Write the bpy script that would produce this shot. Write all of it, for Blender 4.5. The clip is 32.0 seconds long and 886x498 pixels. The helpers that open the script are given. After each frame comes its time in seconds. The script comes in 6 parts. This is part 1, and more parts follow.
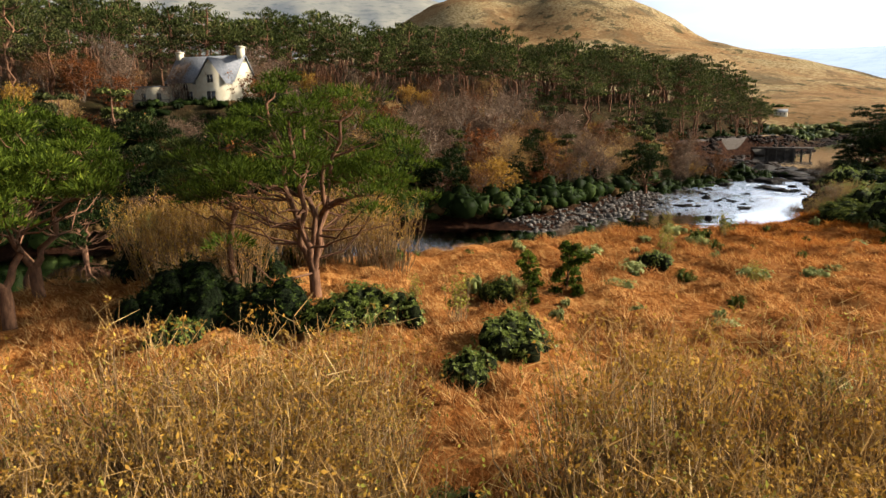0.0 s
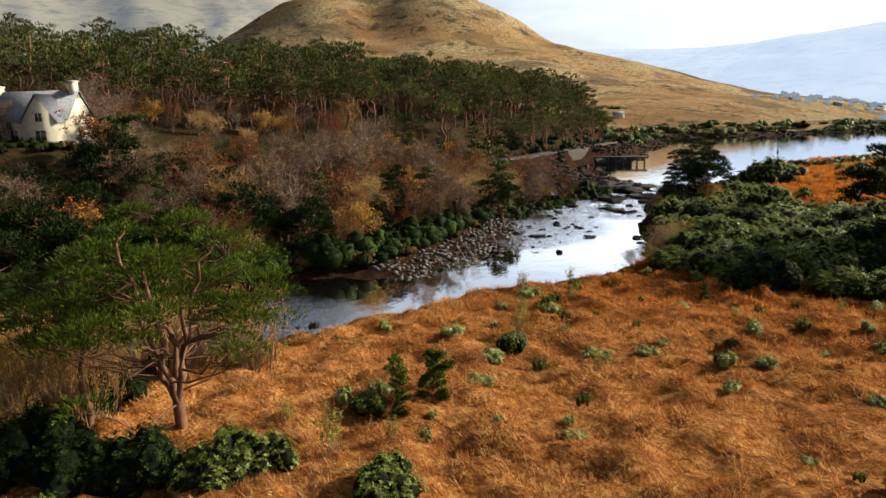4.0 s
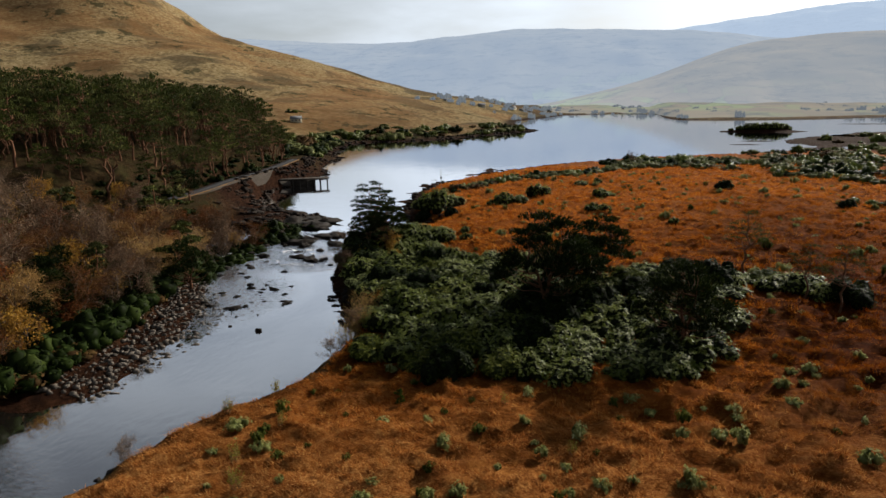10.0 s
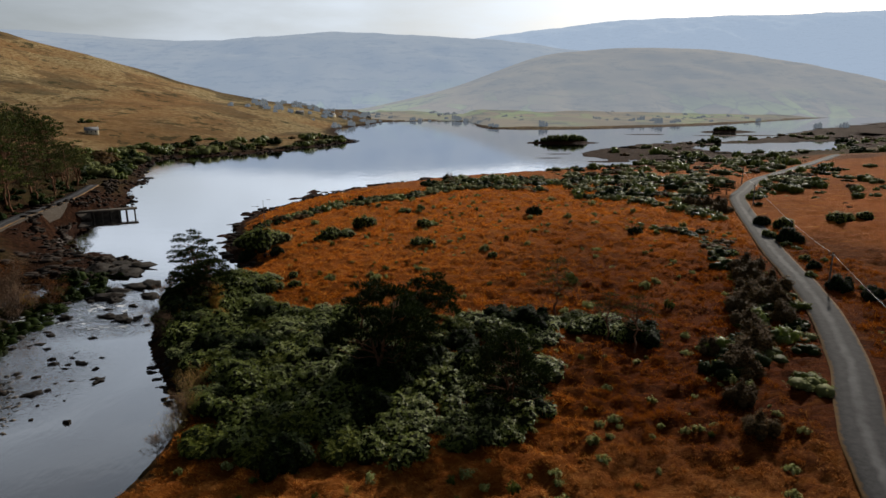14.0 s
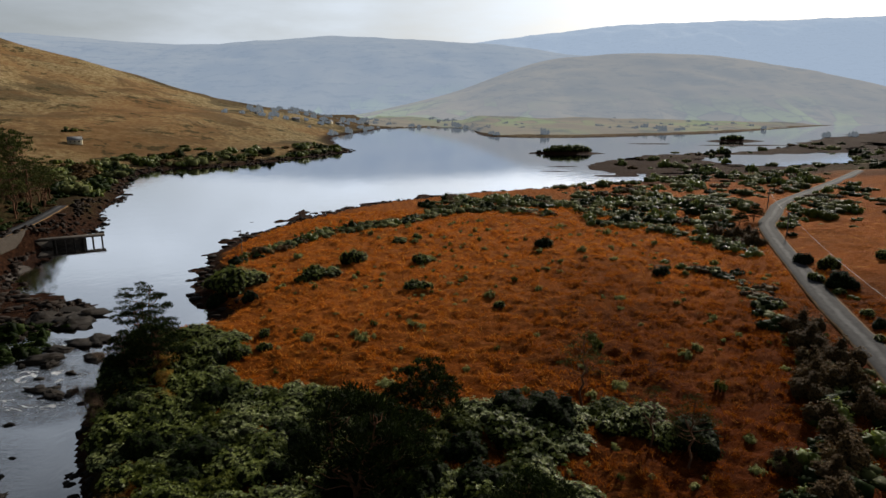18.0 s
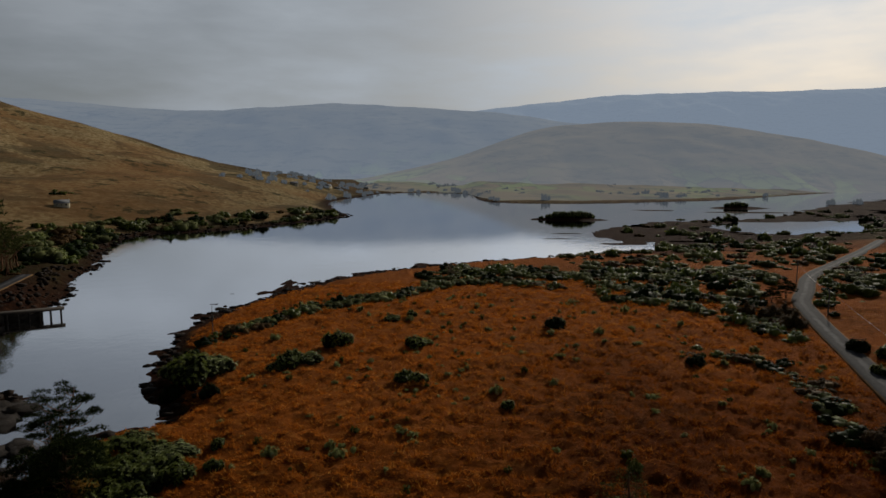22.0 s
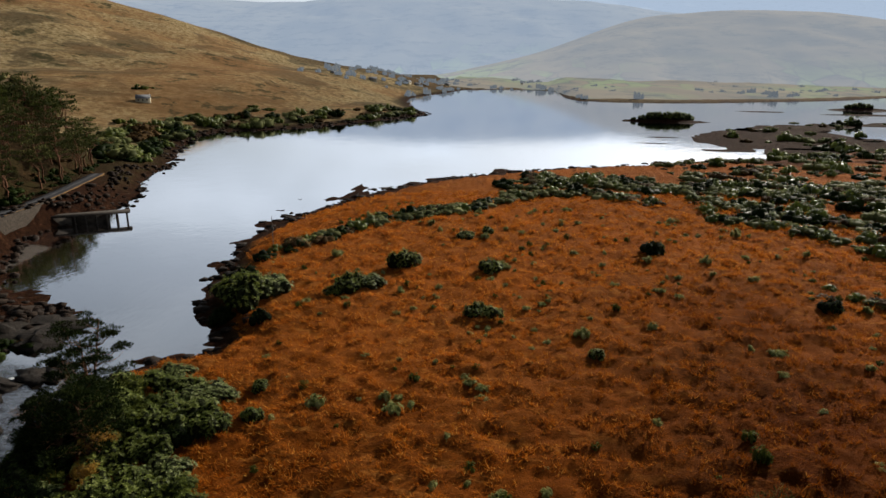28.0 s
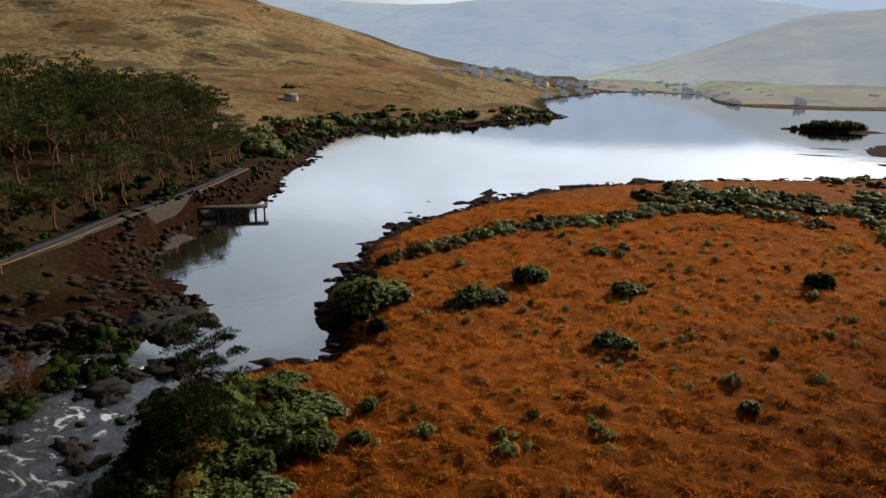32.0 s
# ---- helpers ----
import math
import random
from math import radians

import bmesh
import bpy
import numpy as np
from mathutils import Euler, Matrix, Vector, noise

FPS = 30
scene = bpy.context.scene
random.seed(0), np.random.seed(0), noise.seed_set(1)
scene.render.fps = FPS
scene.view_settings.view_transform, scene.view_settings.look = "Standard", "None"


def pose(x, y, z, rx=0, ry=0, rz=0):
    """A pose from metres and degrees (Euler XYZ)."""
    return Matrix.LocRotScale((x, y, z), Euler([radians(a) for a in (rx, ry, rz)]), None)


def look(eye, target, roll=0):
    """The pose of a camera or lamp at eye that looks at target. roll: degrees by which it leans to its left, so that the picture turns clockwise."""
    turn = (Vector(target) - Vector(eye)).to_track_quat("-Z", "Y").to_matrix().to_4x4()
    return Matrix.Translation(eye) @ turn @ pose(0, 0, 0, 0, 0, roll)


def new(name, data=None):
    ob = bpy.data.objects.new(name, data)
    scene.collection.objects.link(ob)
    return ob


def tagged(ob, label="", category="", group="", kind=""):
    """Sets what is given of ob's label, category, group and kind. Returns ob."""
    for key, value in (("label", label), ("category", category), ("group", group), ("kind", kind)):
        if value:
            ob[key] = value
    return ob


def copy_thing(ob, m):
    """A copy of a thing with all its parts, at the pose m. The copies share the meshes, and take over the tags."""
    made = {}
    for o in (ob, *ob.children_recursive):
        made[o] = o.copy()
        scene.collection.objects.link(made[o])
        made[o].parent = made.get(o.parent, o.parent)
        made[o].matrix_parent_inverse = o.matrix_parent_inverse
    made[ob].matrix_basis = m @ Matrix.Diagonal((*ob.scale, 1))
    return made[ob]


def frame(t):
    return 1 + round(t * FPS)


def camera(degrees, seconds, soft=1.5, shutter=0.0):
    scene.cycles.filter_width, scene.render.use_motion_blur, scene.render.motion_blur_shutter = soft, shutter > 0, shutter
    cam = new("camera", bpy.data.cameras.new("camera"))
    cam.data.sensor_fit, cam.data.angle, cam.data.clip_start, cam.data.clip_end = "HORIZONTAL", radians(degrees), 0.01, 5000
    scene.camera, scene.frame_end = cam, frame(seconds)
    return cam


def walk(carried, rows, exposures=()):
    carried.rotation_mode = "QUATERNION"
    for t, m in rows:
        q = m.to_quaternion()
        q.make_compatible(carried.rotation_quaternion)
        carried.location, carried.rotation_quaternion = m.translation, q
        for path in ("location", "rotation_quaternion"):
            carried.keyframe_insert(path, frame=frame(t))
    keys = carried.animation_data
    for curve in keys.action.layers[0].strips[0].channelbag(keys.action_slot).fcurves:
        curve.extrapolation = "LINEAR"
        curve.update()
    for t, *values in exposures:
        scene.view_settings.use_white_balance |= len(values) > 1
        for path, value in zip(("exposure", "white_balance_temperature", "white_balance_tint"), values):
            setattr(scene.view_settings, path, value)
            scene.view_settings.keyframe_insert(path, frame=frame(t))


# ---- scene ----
cam = camera(69.38, 32.0)
PATH = [  # seconds, x, y, z, and the turn about x, y, z in degrees
    (0.0, 2.84, -8.81, 10.82, 78.68, 0.79, 55.67),
    (0.5, 2.82, -8.78, 11.29, 78.68, 0.88, 53.98),
    (1.0, 2.84, -8.77, 11.91, 78.59, 1.00, 53.01),
    (1.5, 2.87, -8.77, 12.63, 78.55, 1.11, 51.94),
    (2.0, 2.90, -8.77, 13.43, 78.42, 1.19, 50.50),
    (2.5, 2.94, -8.76, 14.22, 78.37, 1.24, 49.22),
    (3.0, 2.97, -8.72, 14.93, 78.21, 1.32, 47.39),
    (3.5, 2.96, -8.67, 15.56, 78.17, 1.45, 45.51),
    (5.5, 2.99, -8.47, 18.61, 77.65, 1.57, 36.59),
    (6.0, 2.97, -8.43, 19.39, 77.50, 1.59, 34.64),
    (6.5, 2.97, -8.37, 20.18, 77.41, 1.60, 32.53),
    (7.0, 2.95, -8.32, 20.98, 77.28, 1.60, 30.38),
    (7.5, 2.90, -8.30, 21.81, 77.17, 1.56, 28.07),
    (8.0, 2.83, -8.28, 22.65, 76.99, 1.50, 25.54),
    (8.5, 2.73, -8.24, 23.52, 76.92, 1.44, 22.98),
    (9.0, 2.61, -8.22, 24.46, 76.79, 1.33, 20.40),
    (9.5, 2.49, -8.23, 25.42, 76.60, 1.15, 17.83),
    (10.0, 2.39, -8.21, 26.33, 76.57, 0.98, 15.64),
    (10.5, 2.31, -8.17, 27.23, 76.51, 0.88, 13.33),
    (11.0, 2.26, -8.18, 28.17, 76.48, 0.77, 10.63),
    (11.5, 2.21, -8.28, 29.13, 76.47, 0.61, 8.02),
    (12.0, 2.15, -8.38, 30.06, 76.51, 0.43, 5.91),
    (12.5, 2.07, -8.39, 30.92, 76.52, 0.30, 1.67),
    (13.0, 1.96, -8.33, 31.77, 76.57, 0.24, -0.10),
    (13.5, 1.87, -8.14, 32.65, 76.51, 0.18, -0.07),
    (14.0, 1.81, -7.66, 33.54, 76.51, 0.08, -0.08),
    (14.5, 1.80, -6.77, 34.40, 76.54, -0.01, -0.08),
    (16.5, 1.64, 2.37, 35.92, 76.80, -0.22, -0.14),
    (17.0, 1.73, 5.14, 36.15, 76.83, -0.23, -0.08),
    (17.5, 1.79, 7.93, 36.43, 76.86, -0.20, -0.08),
    (18.0, 1.88, 10.64, 36.70, 76.83, -0.09, -0.13),
    (18.5, 2.08, 13.20, 36.83, 76.83, 0.03, -0.12),
    (19.0, 2.36, 15.61, 36.77, 76.90, 0.11, -0.01),
    (19.5, 2.58, 17.84, 36.64, 76.99, 0.14, -0.06),
    (20.0, 2.64, 19.91, 36.52, 77.10, 0.11, -0.02),
    (20.5, 2.54, 21.95, 36.42, 78.36, 0.01, -0.05),
    (21.0, 2.35, 23.93, 36.32, 83.47, -0.17, -0.11),
    (21.5, 2.20, 25.70, 36.19, 83.67, -0.36, -0.10),
    (22.0, 2.14, 27.24, 36.10, 82.54, -0.45, -0.13),
    (22.5, 2.15, 28.74, 36.09, 78.35, -0.43, -0.12),
    (23.0, 2.14, 30.31, 36.13, 74.10, -0.41, -0.06),
    (23.5, 2.08, 31.87, 36.12, 73.42, -0.43, -0.12),
    (24.0, 2.05, 33.28, 36.10, 73.42, -0.47, -0.09),
    (24.5, 2.08, 34.45, 36.14, 73.42, -0.53, -0.03),
    (26.5, 2.16, 39.39, 36.00, 73.42, -0.44, 2.75),
    (27.0, 2.14, 40.39, 36.02, 73.42, -0.47, 3.98),
    (27.5, 2.08, 41.33, 36.05, 73.43, -0.51, 5.51),
    (28.0, 1.97, 42.22, 36.06, 73.46, -0.54, 7.13),
    (28.5, 1.82, 43.00, 36.08, 73.49, -0.57, 8.19),
    (29.0, 1.64, 43.67, 36.12, 73.48, -0.65, 9.22),
    (29.5, 1.44, 44.34, 36.16, 73.45, -0.72, 10.40),
    (30.0, 1.26, 45.11, 36.14, 73.45, -0.76, 11.60),
    (30.5, 1.14, 45.94, 36.10, 73.47, -0.74, 13.03),
    (31.0, 1.06, 46.78, 36.09, 73.47, -0.71, 15.23),
    (31.5, 0.94, 47.56, 36.12, 73.39, -0.70, 17.21),
    (32.0, 0.71, 48.21, 36.15, 73.41, -0.73, 18.97),
]
EXPOSURES = [(0.0, 1.5), (3.0, 1.36), (6.0, 1.05), (9.0, 0.6), (13.0, 0.2), (20.0, 0.1), (21.0, -0.95), (22.0, -0.85), (23.0, 0.22), (28.0, 0.33), (32.0, 0.38)]
walk(cam, [(r[0], pose(*r[1:])) for r in PATH], EXPOSURES)

# ---------------------------------------------------------------- daylight
SUN_AZ, SUN_EL = 30.0, 24.0     # degrees right of north (+y), and above the horizon
world = bpy.data.worlds.new("world")
scene.world = world
world.use_nodes = True
wt = world.node_tree
wt.nodes.clear()


def wn(kind, **sets):
    n = wt.nodes.new(kind)
    for k, v in sets.items():
        if k in n.inputs:
            n.inputs[k].default_value = v
    return n


w_out = wn("ShaderNodeOutputWorld")
sky = wn("ShaderNodeTexSky")
sky.sky_type, sky.sun_disc = "NISHITA", False
sky.sun_elevation, sky.sun_rotation = radians(SUN_EL), radians(SUN_AZ)
sky.air_density, sky.dust_density, sky.ozone_density = 1.0, 3.0, 1.0
sky_bg = wn("ShaderNodeBackground", Strength=0.09)
wt.links.new(sky.outputs[0], sky_bg.inputs["Color"])
# a broken sheet of cloud over the sky, brightest round the veiled sun
w_co = wn("ShaderNodeTexCoord")
w_map = wn("ShaderNodeMapping")
w_map.inputs["Scale"].default_value = (1.2, 1.2, 5.0)
wt.links.new(w_co.outputs["Generated"], w_map.inputs["Vector"])
cloud = wn("ShaderNodeTexNoise", Scale=2.3, Detail=7.0, Roughness=0.55)
wt.links.new(w_map.outputs[0], cloud.inputs["Vector"])
ramp = wn("ShaderNodeValToRGB")
ramp.color_ramp.elements[0].position, ramp.color_ramp.elements[1].position = 0.36, 0.66
ramp.color_ramp.elements[0].color, ramp.color_ramp.elements[1].color = (0.75, 0.75, 0.75, 1), (1, 1, 1, 1)
wt.links.new(cloud.outputs["Fac"], ramp.inputs[0])
sun_dir = Vector((math.sin(radians(SUN_AZ)) * math.cos(radians(SUN_EL)), math.cos(radians(SUN_AZ)) * math.cos(radians(SUN_EL)), math.sin(radians(SUN_EL))))
w_dot = wn("ShaderNodeVectorMath")
w_dot.operation = "DOT_PRODUCT"
w_dot.inputs[1].default_value = sun_dir
w_nrm = wn("ShaderNodeVectorMath")
w_nrm.operation = "NORMALIZE"
wt.links.new(w_co.outputs["Generated"], w_nrm.inputs[0])
wt.links.new(w_nrm.outputs[0], w_dot.inputs[0])
veil = wn("ShaderNodeMapRange")
veil.inputs["From Min"].default_value, veil.inputs["From Max"].default_value = -0.05, 1.0
veil.inputs["To Min"].default_value, veil.inputs["To Max"].default_value = 0.18, 0.78
veil.interpolation_type = "SMOOTHSTEP"
wt.links.new(w_dot.outputs["Value"], veil.inputs["Value"])
cloud_bg = wn("ShaderNodeBackground", Color=(0.82, 0.905, 1.0, 1))
# the cloud is bright low in the north; the unseen sky overhead is dimmed to cut fill light
w_sep = wn("ShaderNodeSeparateXYZ")
wt.links.new(w_nrm.outputs[0], w_sep.inputs[0])
rise = wn("ShaderNodeMapRange")
rise.inputs["From Min"].default_value, rise.inputs["From Max"].default_value = 0.38, 0.80
rise.inputs["To Min"].default_value, rise.inputs["To Max"].default_value = 1.0, 0.28
wt.links.new(w_sep.outputs["Z"], rise.inputs["Value"])
# the sun's own glare behind the thin cloud
glare = wn("ShaderNodeMapRange")
glare.inputs["From Min"].default_value, glare.inputs["From Max"].default_value = 0.80, 1.0
glare.inputs["To Min"].default_value, glare.inputs["To Max"].default_value = 0.0, 0.3
glare.interpolation_type = "SMOOTHSTEP"
wt.links.new(w_dot.outputs["Value"], glare.inputs["Value"])
w_add = wn("ShaderNodeMath")
w_add.operation = "ADD"
wt.links.new(veil.outputs[0], w_add.inputs[0])
wt.links.new(glare.outputs[0], w_add.inputs[1])
w_mul = wn("ShaderNodeMath")
w_mul.operation = "MULTIPLY"
wt.links.new(w_add.outputs[0], w_mul.inputs[0])
wt.links.new(rise.outputs[0], w_mul.inputs[1])
billow = wn("ShaderNodeMapRange")
billow.inputs["From Min"].default_value, billow.inputs["From Max"].default_value = 0.38, 0.64
billow.inputs["To Min"].default_value, billow.inputs["To Max"].default_value = 0.84, 1.12
wt.links.new(cloud.outputs["Fac"], billow.inputs["Value"])
w_lump = wn("ShaderNodeMath")
w_lump.operation = "MULTIPLY"
wt.links.new(w_mul.outputs[0], w_lump.inputs[0])
wt.links.new(billow.outputs[0], w_lump.inputs[1])
wt.links.new(w_lump.outputs[0], cloud_bg.inputs["Strength"])
w_mix = wn("ShaderNodeMixShader")
wt.links.new(ramp.outputs[0], w_mix.inputs[0])
wt.links.new(sky_bg.outputs[0], w_mix.inputs[1])
wt.links.new(cloud_bg.outputs[0], w_mix.inputs[2])
wt.links.new(w_mix.outputs[0], w_out.inputs[0])

sun = new("sun", bpy.data.lights.new("sun", "SUN"))
sun.data.energy, sun.data.angle, sun.data.color = 5.0, radians(2.5), (1.0, 0.91, 0.78)
sun.matrix_world = look(sun_dir * 100, (0, 0, 0))


# ---------------------------------------------------------------- materials
class Nodes:
    """A small builder for node materials."""

    def __init__(self, name):
        self.mat = bpy.data.materials.new(name)
        self.mat.use_nodes = True
        self.tree = self.mat.node_tree
        self.tree.nodes.clear()
        self.out = self.tree.nodes.new("ShaderNodeOutputMaterial")
        self.bsdf = self.tree.nodes.new("ShaderNodeBsdfPrincipled")
        self.link(self.bsdf.outputs[0], self.out.inputs["Surface"])

    def link(self, a, b):
        self.tree.links.new(a, b)

    def add(self, kind):
        return self.tree.nodes.new(kind)

    def coords(self, which="Object", scale=(1, 1, 1)):
        c, m = self.add("ShaderNodeTexCoord"), self.add("ShaderNodeMapping")
        m.inputs["Scale"].default_value = scale
        self.link(c.outputs[which], m.inputs["Vector"])
        return m.outputs[0]

    def place(self, scale=(1, 1, 1)):
        g, m = self.add("ShaderNodeNewGeometry"), self.add("ShaderNodeMapping")
        m.inputs["Scale"].default_value = scale
        self.link(g.outputs["Position"], m.inputs["Vector"])
        return m.outputs[0]

    def noise(self, vec, scale, detail=4.0, rough=0.55, warp=0.0):
        n = self.add("ShaderNodeTexNoise")
        n.inputs["Scale"].default_value, n.inputs["Detail"].default_value = scale, detail
        n.inputs["Roughness"].default_value, n.inputs["Distortion"].default_value = rough, warp
        self.link(vec, n.inputs["Vector"])
        return n.outputs["Fac"]

    def ramp(self, fac, *stops):
        r = self.add("ShaderNodeValToRGB")
        e = r.color_ramp.elements
        while len(e) < len(stops):
            e.new(0.5)
        for el, (p, c) in zip(e, stops):
            el.position, el.color = p, (*c, 1) if isinstance(c, tuple) else (c, c, c, 1)
        self.link(fac, r.inputs[0])
        return r.outputs[0]

    def mix(self, fac, a, b, how="MIX"):
        m = self.add("ShaderNodeMix")
        m.data_type, m.blend_type = "RGBA", how
        for s, v in ((m.inputs[0], fac), (m.inputs[6], a), (m.inputs[7], b)):
            if isinstance(v, (int, float)):
                s.default_value = v if s.type == "VALUE" else (v, v, v, 1)
            elif isinstance(v, tuple):
                s.default_value = (*v, 1)
            else:
                self.link(v, s)
        return m.outputs[2]

    def math(self, op, a, b=0.0):
        m = self.add("ShaderNodeMath")
        m.operation = op
        for s, v in zip(m.inputs, (a, b)):
            if isinstance(v, (int, float)):
                s.default_value = v
            else:
                self.link(v, s)
        return m.outputs[0]

    def random(self):
        return self.add("ShaderNodeObjectInfo").outputs["Random"]

    def island(self):
        return self.add("ShaderNodeNewGeometry").outputs["Random Per Island"]

    def attr(self, name):
        a = self.add("ShaderNodeAttribute")
        a.attribute_name = name
        return a

    def sward(self, col):
        """Moor grass turns darker and browner towards the lane, and paler on the far half of the bog."""
        sep = self.add("ShaderNodeSeparateXYZ")
        self.link(self.place(), sep.inputs[0])
        wob = self.math("MULTIPLY", self.math("SUBTRACT", self.noise(self.place(), 0.06, 4), 0.5), 0.5)
        u = self.math("ADD", self.math("DIVIDE", sep.outputs["X"], 100.0), wob)
        v = self.math("ADD", self.math("DIVIDE", sep.outputs["Y"], 200.0), wob)
        lane_brown = self.math("MULTIPLY", self.ramp(u, (0.02, 0.0), (0.26, 0.85)), self.ramp(v, (0.05, 0.35), (0.14, 1.0), (0.56, 1.0), (0.74, 0.0)))
        col = self.mix(lane_brown, col, (0.40, 0.31, 0.28), "MULTIPLY")
        return self.mix(self.ramp(v, (0.40, 0.0), (0.62, 1.0)), col, self.mix(0.08, col, (1.0, 0.34, 0.07), "ADD"))

    def put(self, color=None, rough=0.9, bump=None, strength=0.5, dist=0.1, spec=0.3):
        if isinstance(color, tuple):
            self.bsdf.inputs["Base Color"].default_value = (*color, 1)
        elif color is not None:
            self.link(color, self.bsdf.inputs["Base Color"])
        if isinstance(rough, (int, float)):
            self.bsdf.inputs["Roughness"].default_value = rough
        else:
            self.link(rough, self.bsdf.inputs["Roughness"])
        self.bsdf.inputs["Specular IOR Level"].default_value = spec
        if bump is not None:
            b = self.add("ShaderNodeBump")
            b.inputs["Strength"].default_value, b.inputs["Distance"].default_value = strength, dist
            self.link(bump, b.inputs["Height"])
            self.link(b.outputs[0], self.bsdf.inputs["Normal"])
        return self.mat


def ground_material():
    n = Nodes("ground_of_bog_wood_and_shore")
    p = n.place()
    big, mid, fine = n.noise(p, 0.035, 4), n.noise(p, 0.22, 5, 0.6), n.noise(n.place((1, 1.6, 1)), 1.1, 8, 0.72)
    grain = n.math("ADD", n.math("MULTIPLY", fine, 0.55), n.math("MULTIPLY", n.noise(n.place((1, 1.3, 1)), 5.5, 6, 0.7), 0.45))
    bog = n.ramp(grain, (0.36, (0.040, 0.010, 0.0014)), (0.48, (0.090, 0.024, 0.0027)), (0.57, (0.165, 0.047, 0.0052)), (0.68, (0.33, 0.125, 0.022)))
    bog = n.mix(n.ramp(mid, (0.46, 0.0), (0.64, 0.55)), bog, (0.060, 0.016, 0.0025))
    bog = n.mix(n.ramp(n.noise(p, 0.6, 5, 0.65, 0.4), (0.52, 0.0), (0.64, 0.5)), bog, (0.040, 0.013, 0.003))
    bog = n.mix(n.ramp(big, (0.42, 0.0), (0.62, 0.5)), bog, (0.18, 0.044, 0.004))
    bog = n.mix(n.ramp(n.noise(n.place((0.5, 1.5, 1)), 0.5, 5, 0.6, 0.5), (0.56, 0.0), (0.68, 0.45)), bog, (0.33, 0.135, 0.026))
    bog = n.sward(bog)
    # paler straw grass near the start, its colour also carrying the brighter light there
    straw = n.ramp(grain, (0.38, (0.085, 0.027, 0.006)), (0.49, (0.28, 0.105, 0.025)), (0.62, (0.56, 0.29, 0.095)))
    straw = n.mix(n.ramp(mid, (0.45, 0.0), (0.68, 0.6)), straw, (0.15, 0.045, 0.010))
    straw = n.mix(n.ramp(n.noise(p, 0.5, 5, 0.65, 0.4), (0.52, 0.0), (0.66, 0.55)), straw, (0.075, 0.022, 0.006))
    bog = n.mix(n.attr("pale").outputs["Fac"], bog, straw)
    wood = n.ramp(fine, (0.30, (0.010, 0.007, 0.004)), (0.55, (0.032, 0.020, 0.009)), (0.78, (0.085, 0.046, 0.018)))
    wood = n.mix(n.ramp(mid, (0.45, 0.0), (0.65, 0.6)), wood, (0.028, 0.030, 0.010))
    hill = n.ramp(n.noise(n.place((1, 1, 2)), 0.25, 6, 0.7), (0.36, (0.095, 0.066, 0.031)), (0.5, (0.215, 0.158, 0.078)), (0.64, (0.36, 0.28, 0.155)))
    hp = n.noise(n.place((1, 1, 2.5)), 0.016, 6, 0.62, 0.6)
    hill = n.mix(n.ramp(hp, (0.49, 0.0), (0.58, 0.75)), hill, (0.062, 0.048, 0.027))
    hill = n.mix(n.ramp(n.noise(p, 0.006, 5, 0.6), (0.45, 0.0), (0.60, 0.6)), hill, (0.20, 0.098, 0.036))
    hill = n.mix(n.ramp(n.noise(p, 0.045, 4, 0.7), (0.58, 0.0), (0.64, 0.8)), hill, (0.035, 0.035, 0.016))
    mud = n.ramp(n.noise(p, 0.9, 6, 0.7), (0.32, (0.007, 0.0035, 0.0025)), (0.55, (0.027, 0.0115, 0.006)), (0.78, (0.075, 0.034, 0.017)))
    green = n.ramp(fine, (0.3, (0.055, 0.075, 0.018)), (0.7, (0.16, 0.19, 0.045)))
    z = n.attr("zone")
    sep = n.add("ShaderNodeSeparateColor")
    n.link(z.outputs["Color"], sep.inputs[0])
    col = n.mix(sep.outputs[0], wood, bog)
    col = n.mix(z.outputs["Alpha"], col, hill)
    col = n.mix(sep.outputs[2], col, green)
    col = n.mix(sep.outputs[1], col, mud)
    h = n.math("ADD", n.math("MULTIPLY", grain, 1.3), n.math("MULTIPLY", mid, 1.6))
    return n.put(col, 1.0, h, 1.0, 0.4, 0.02)


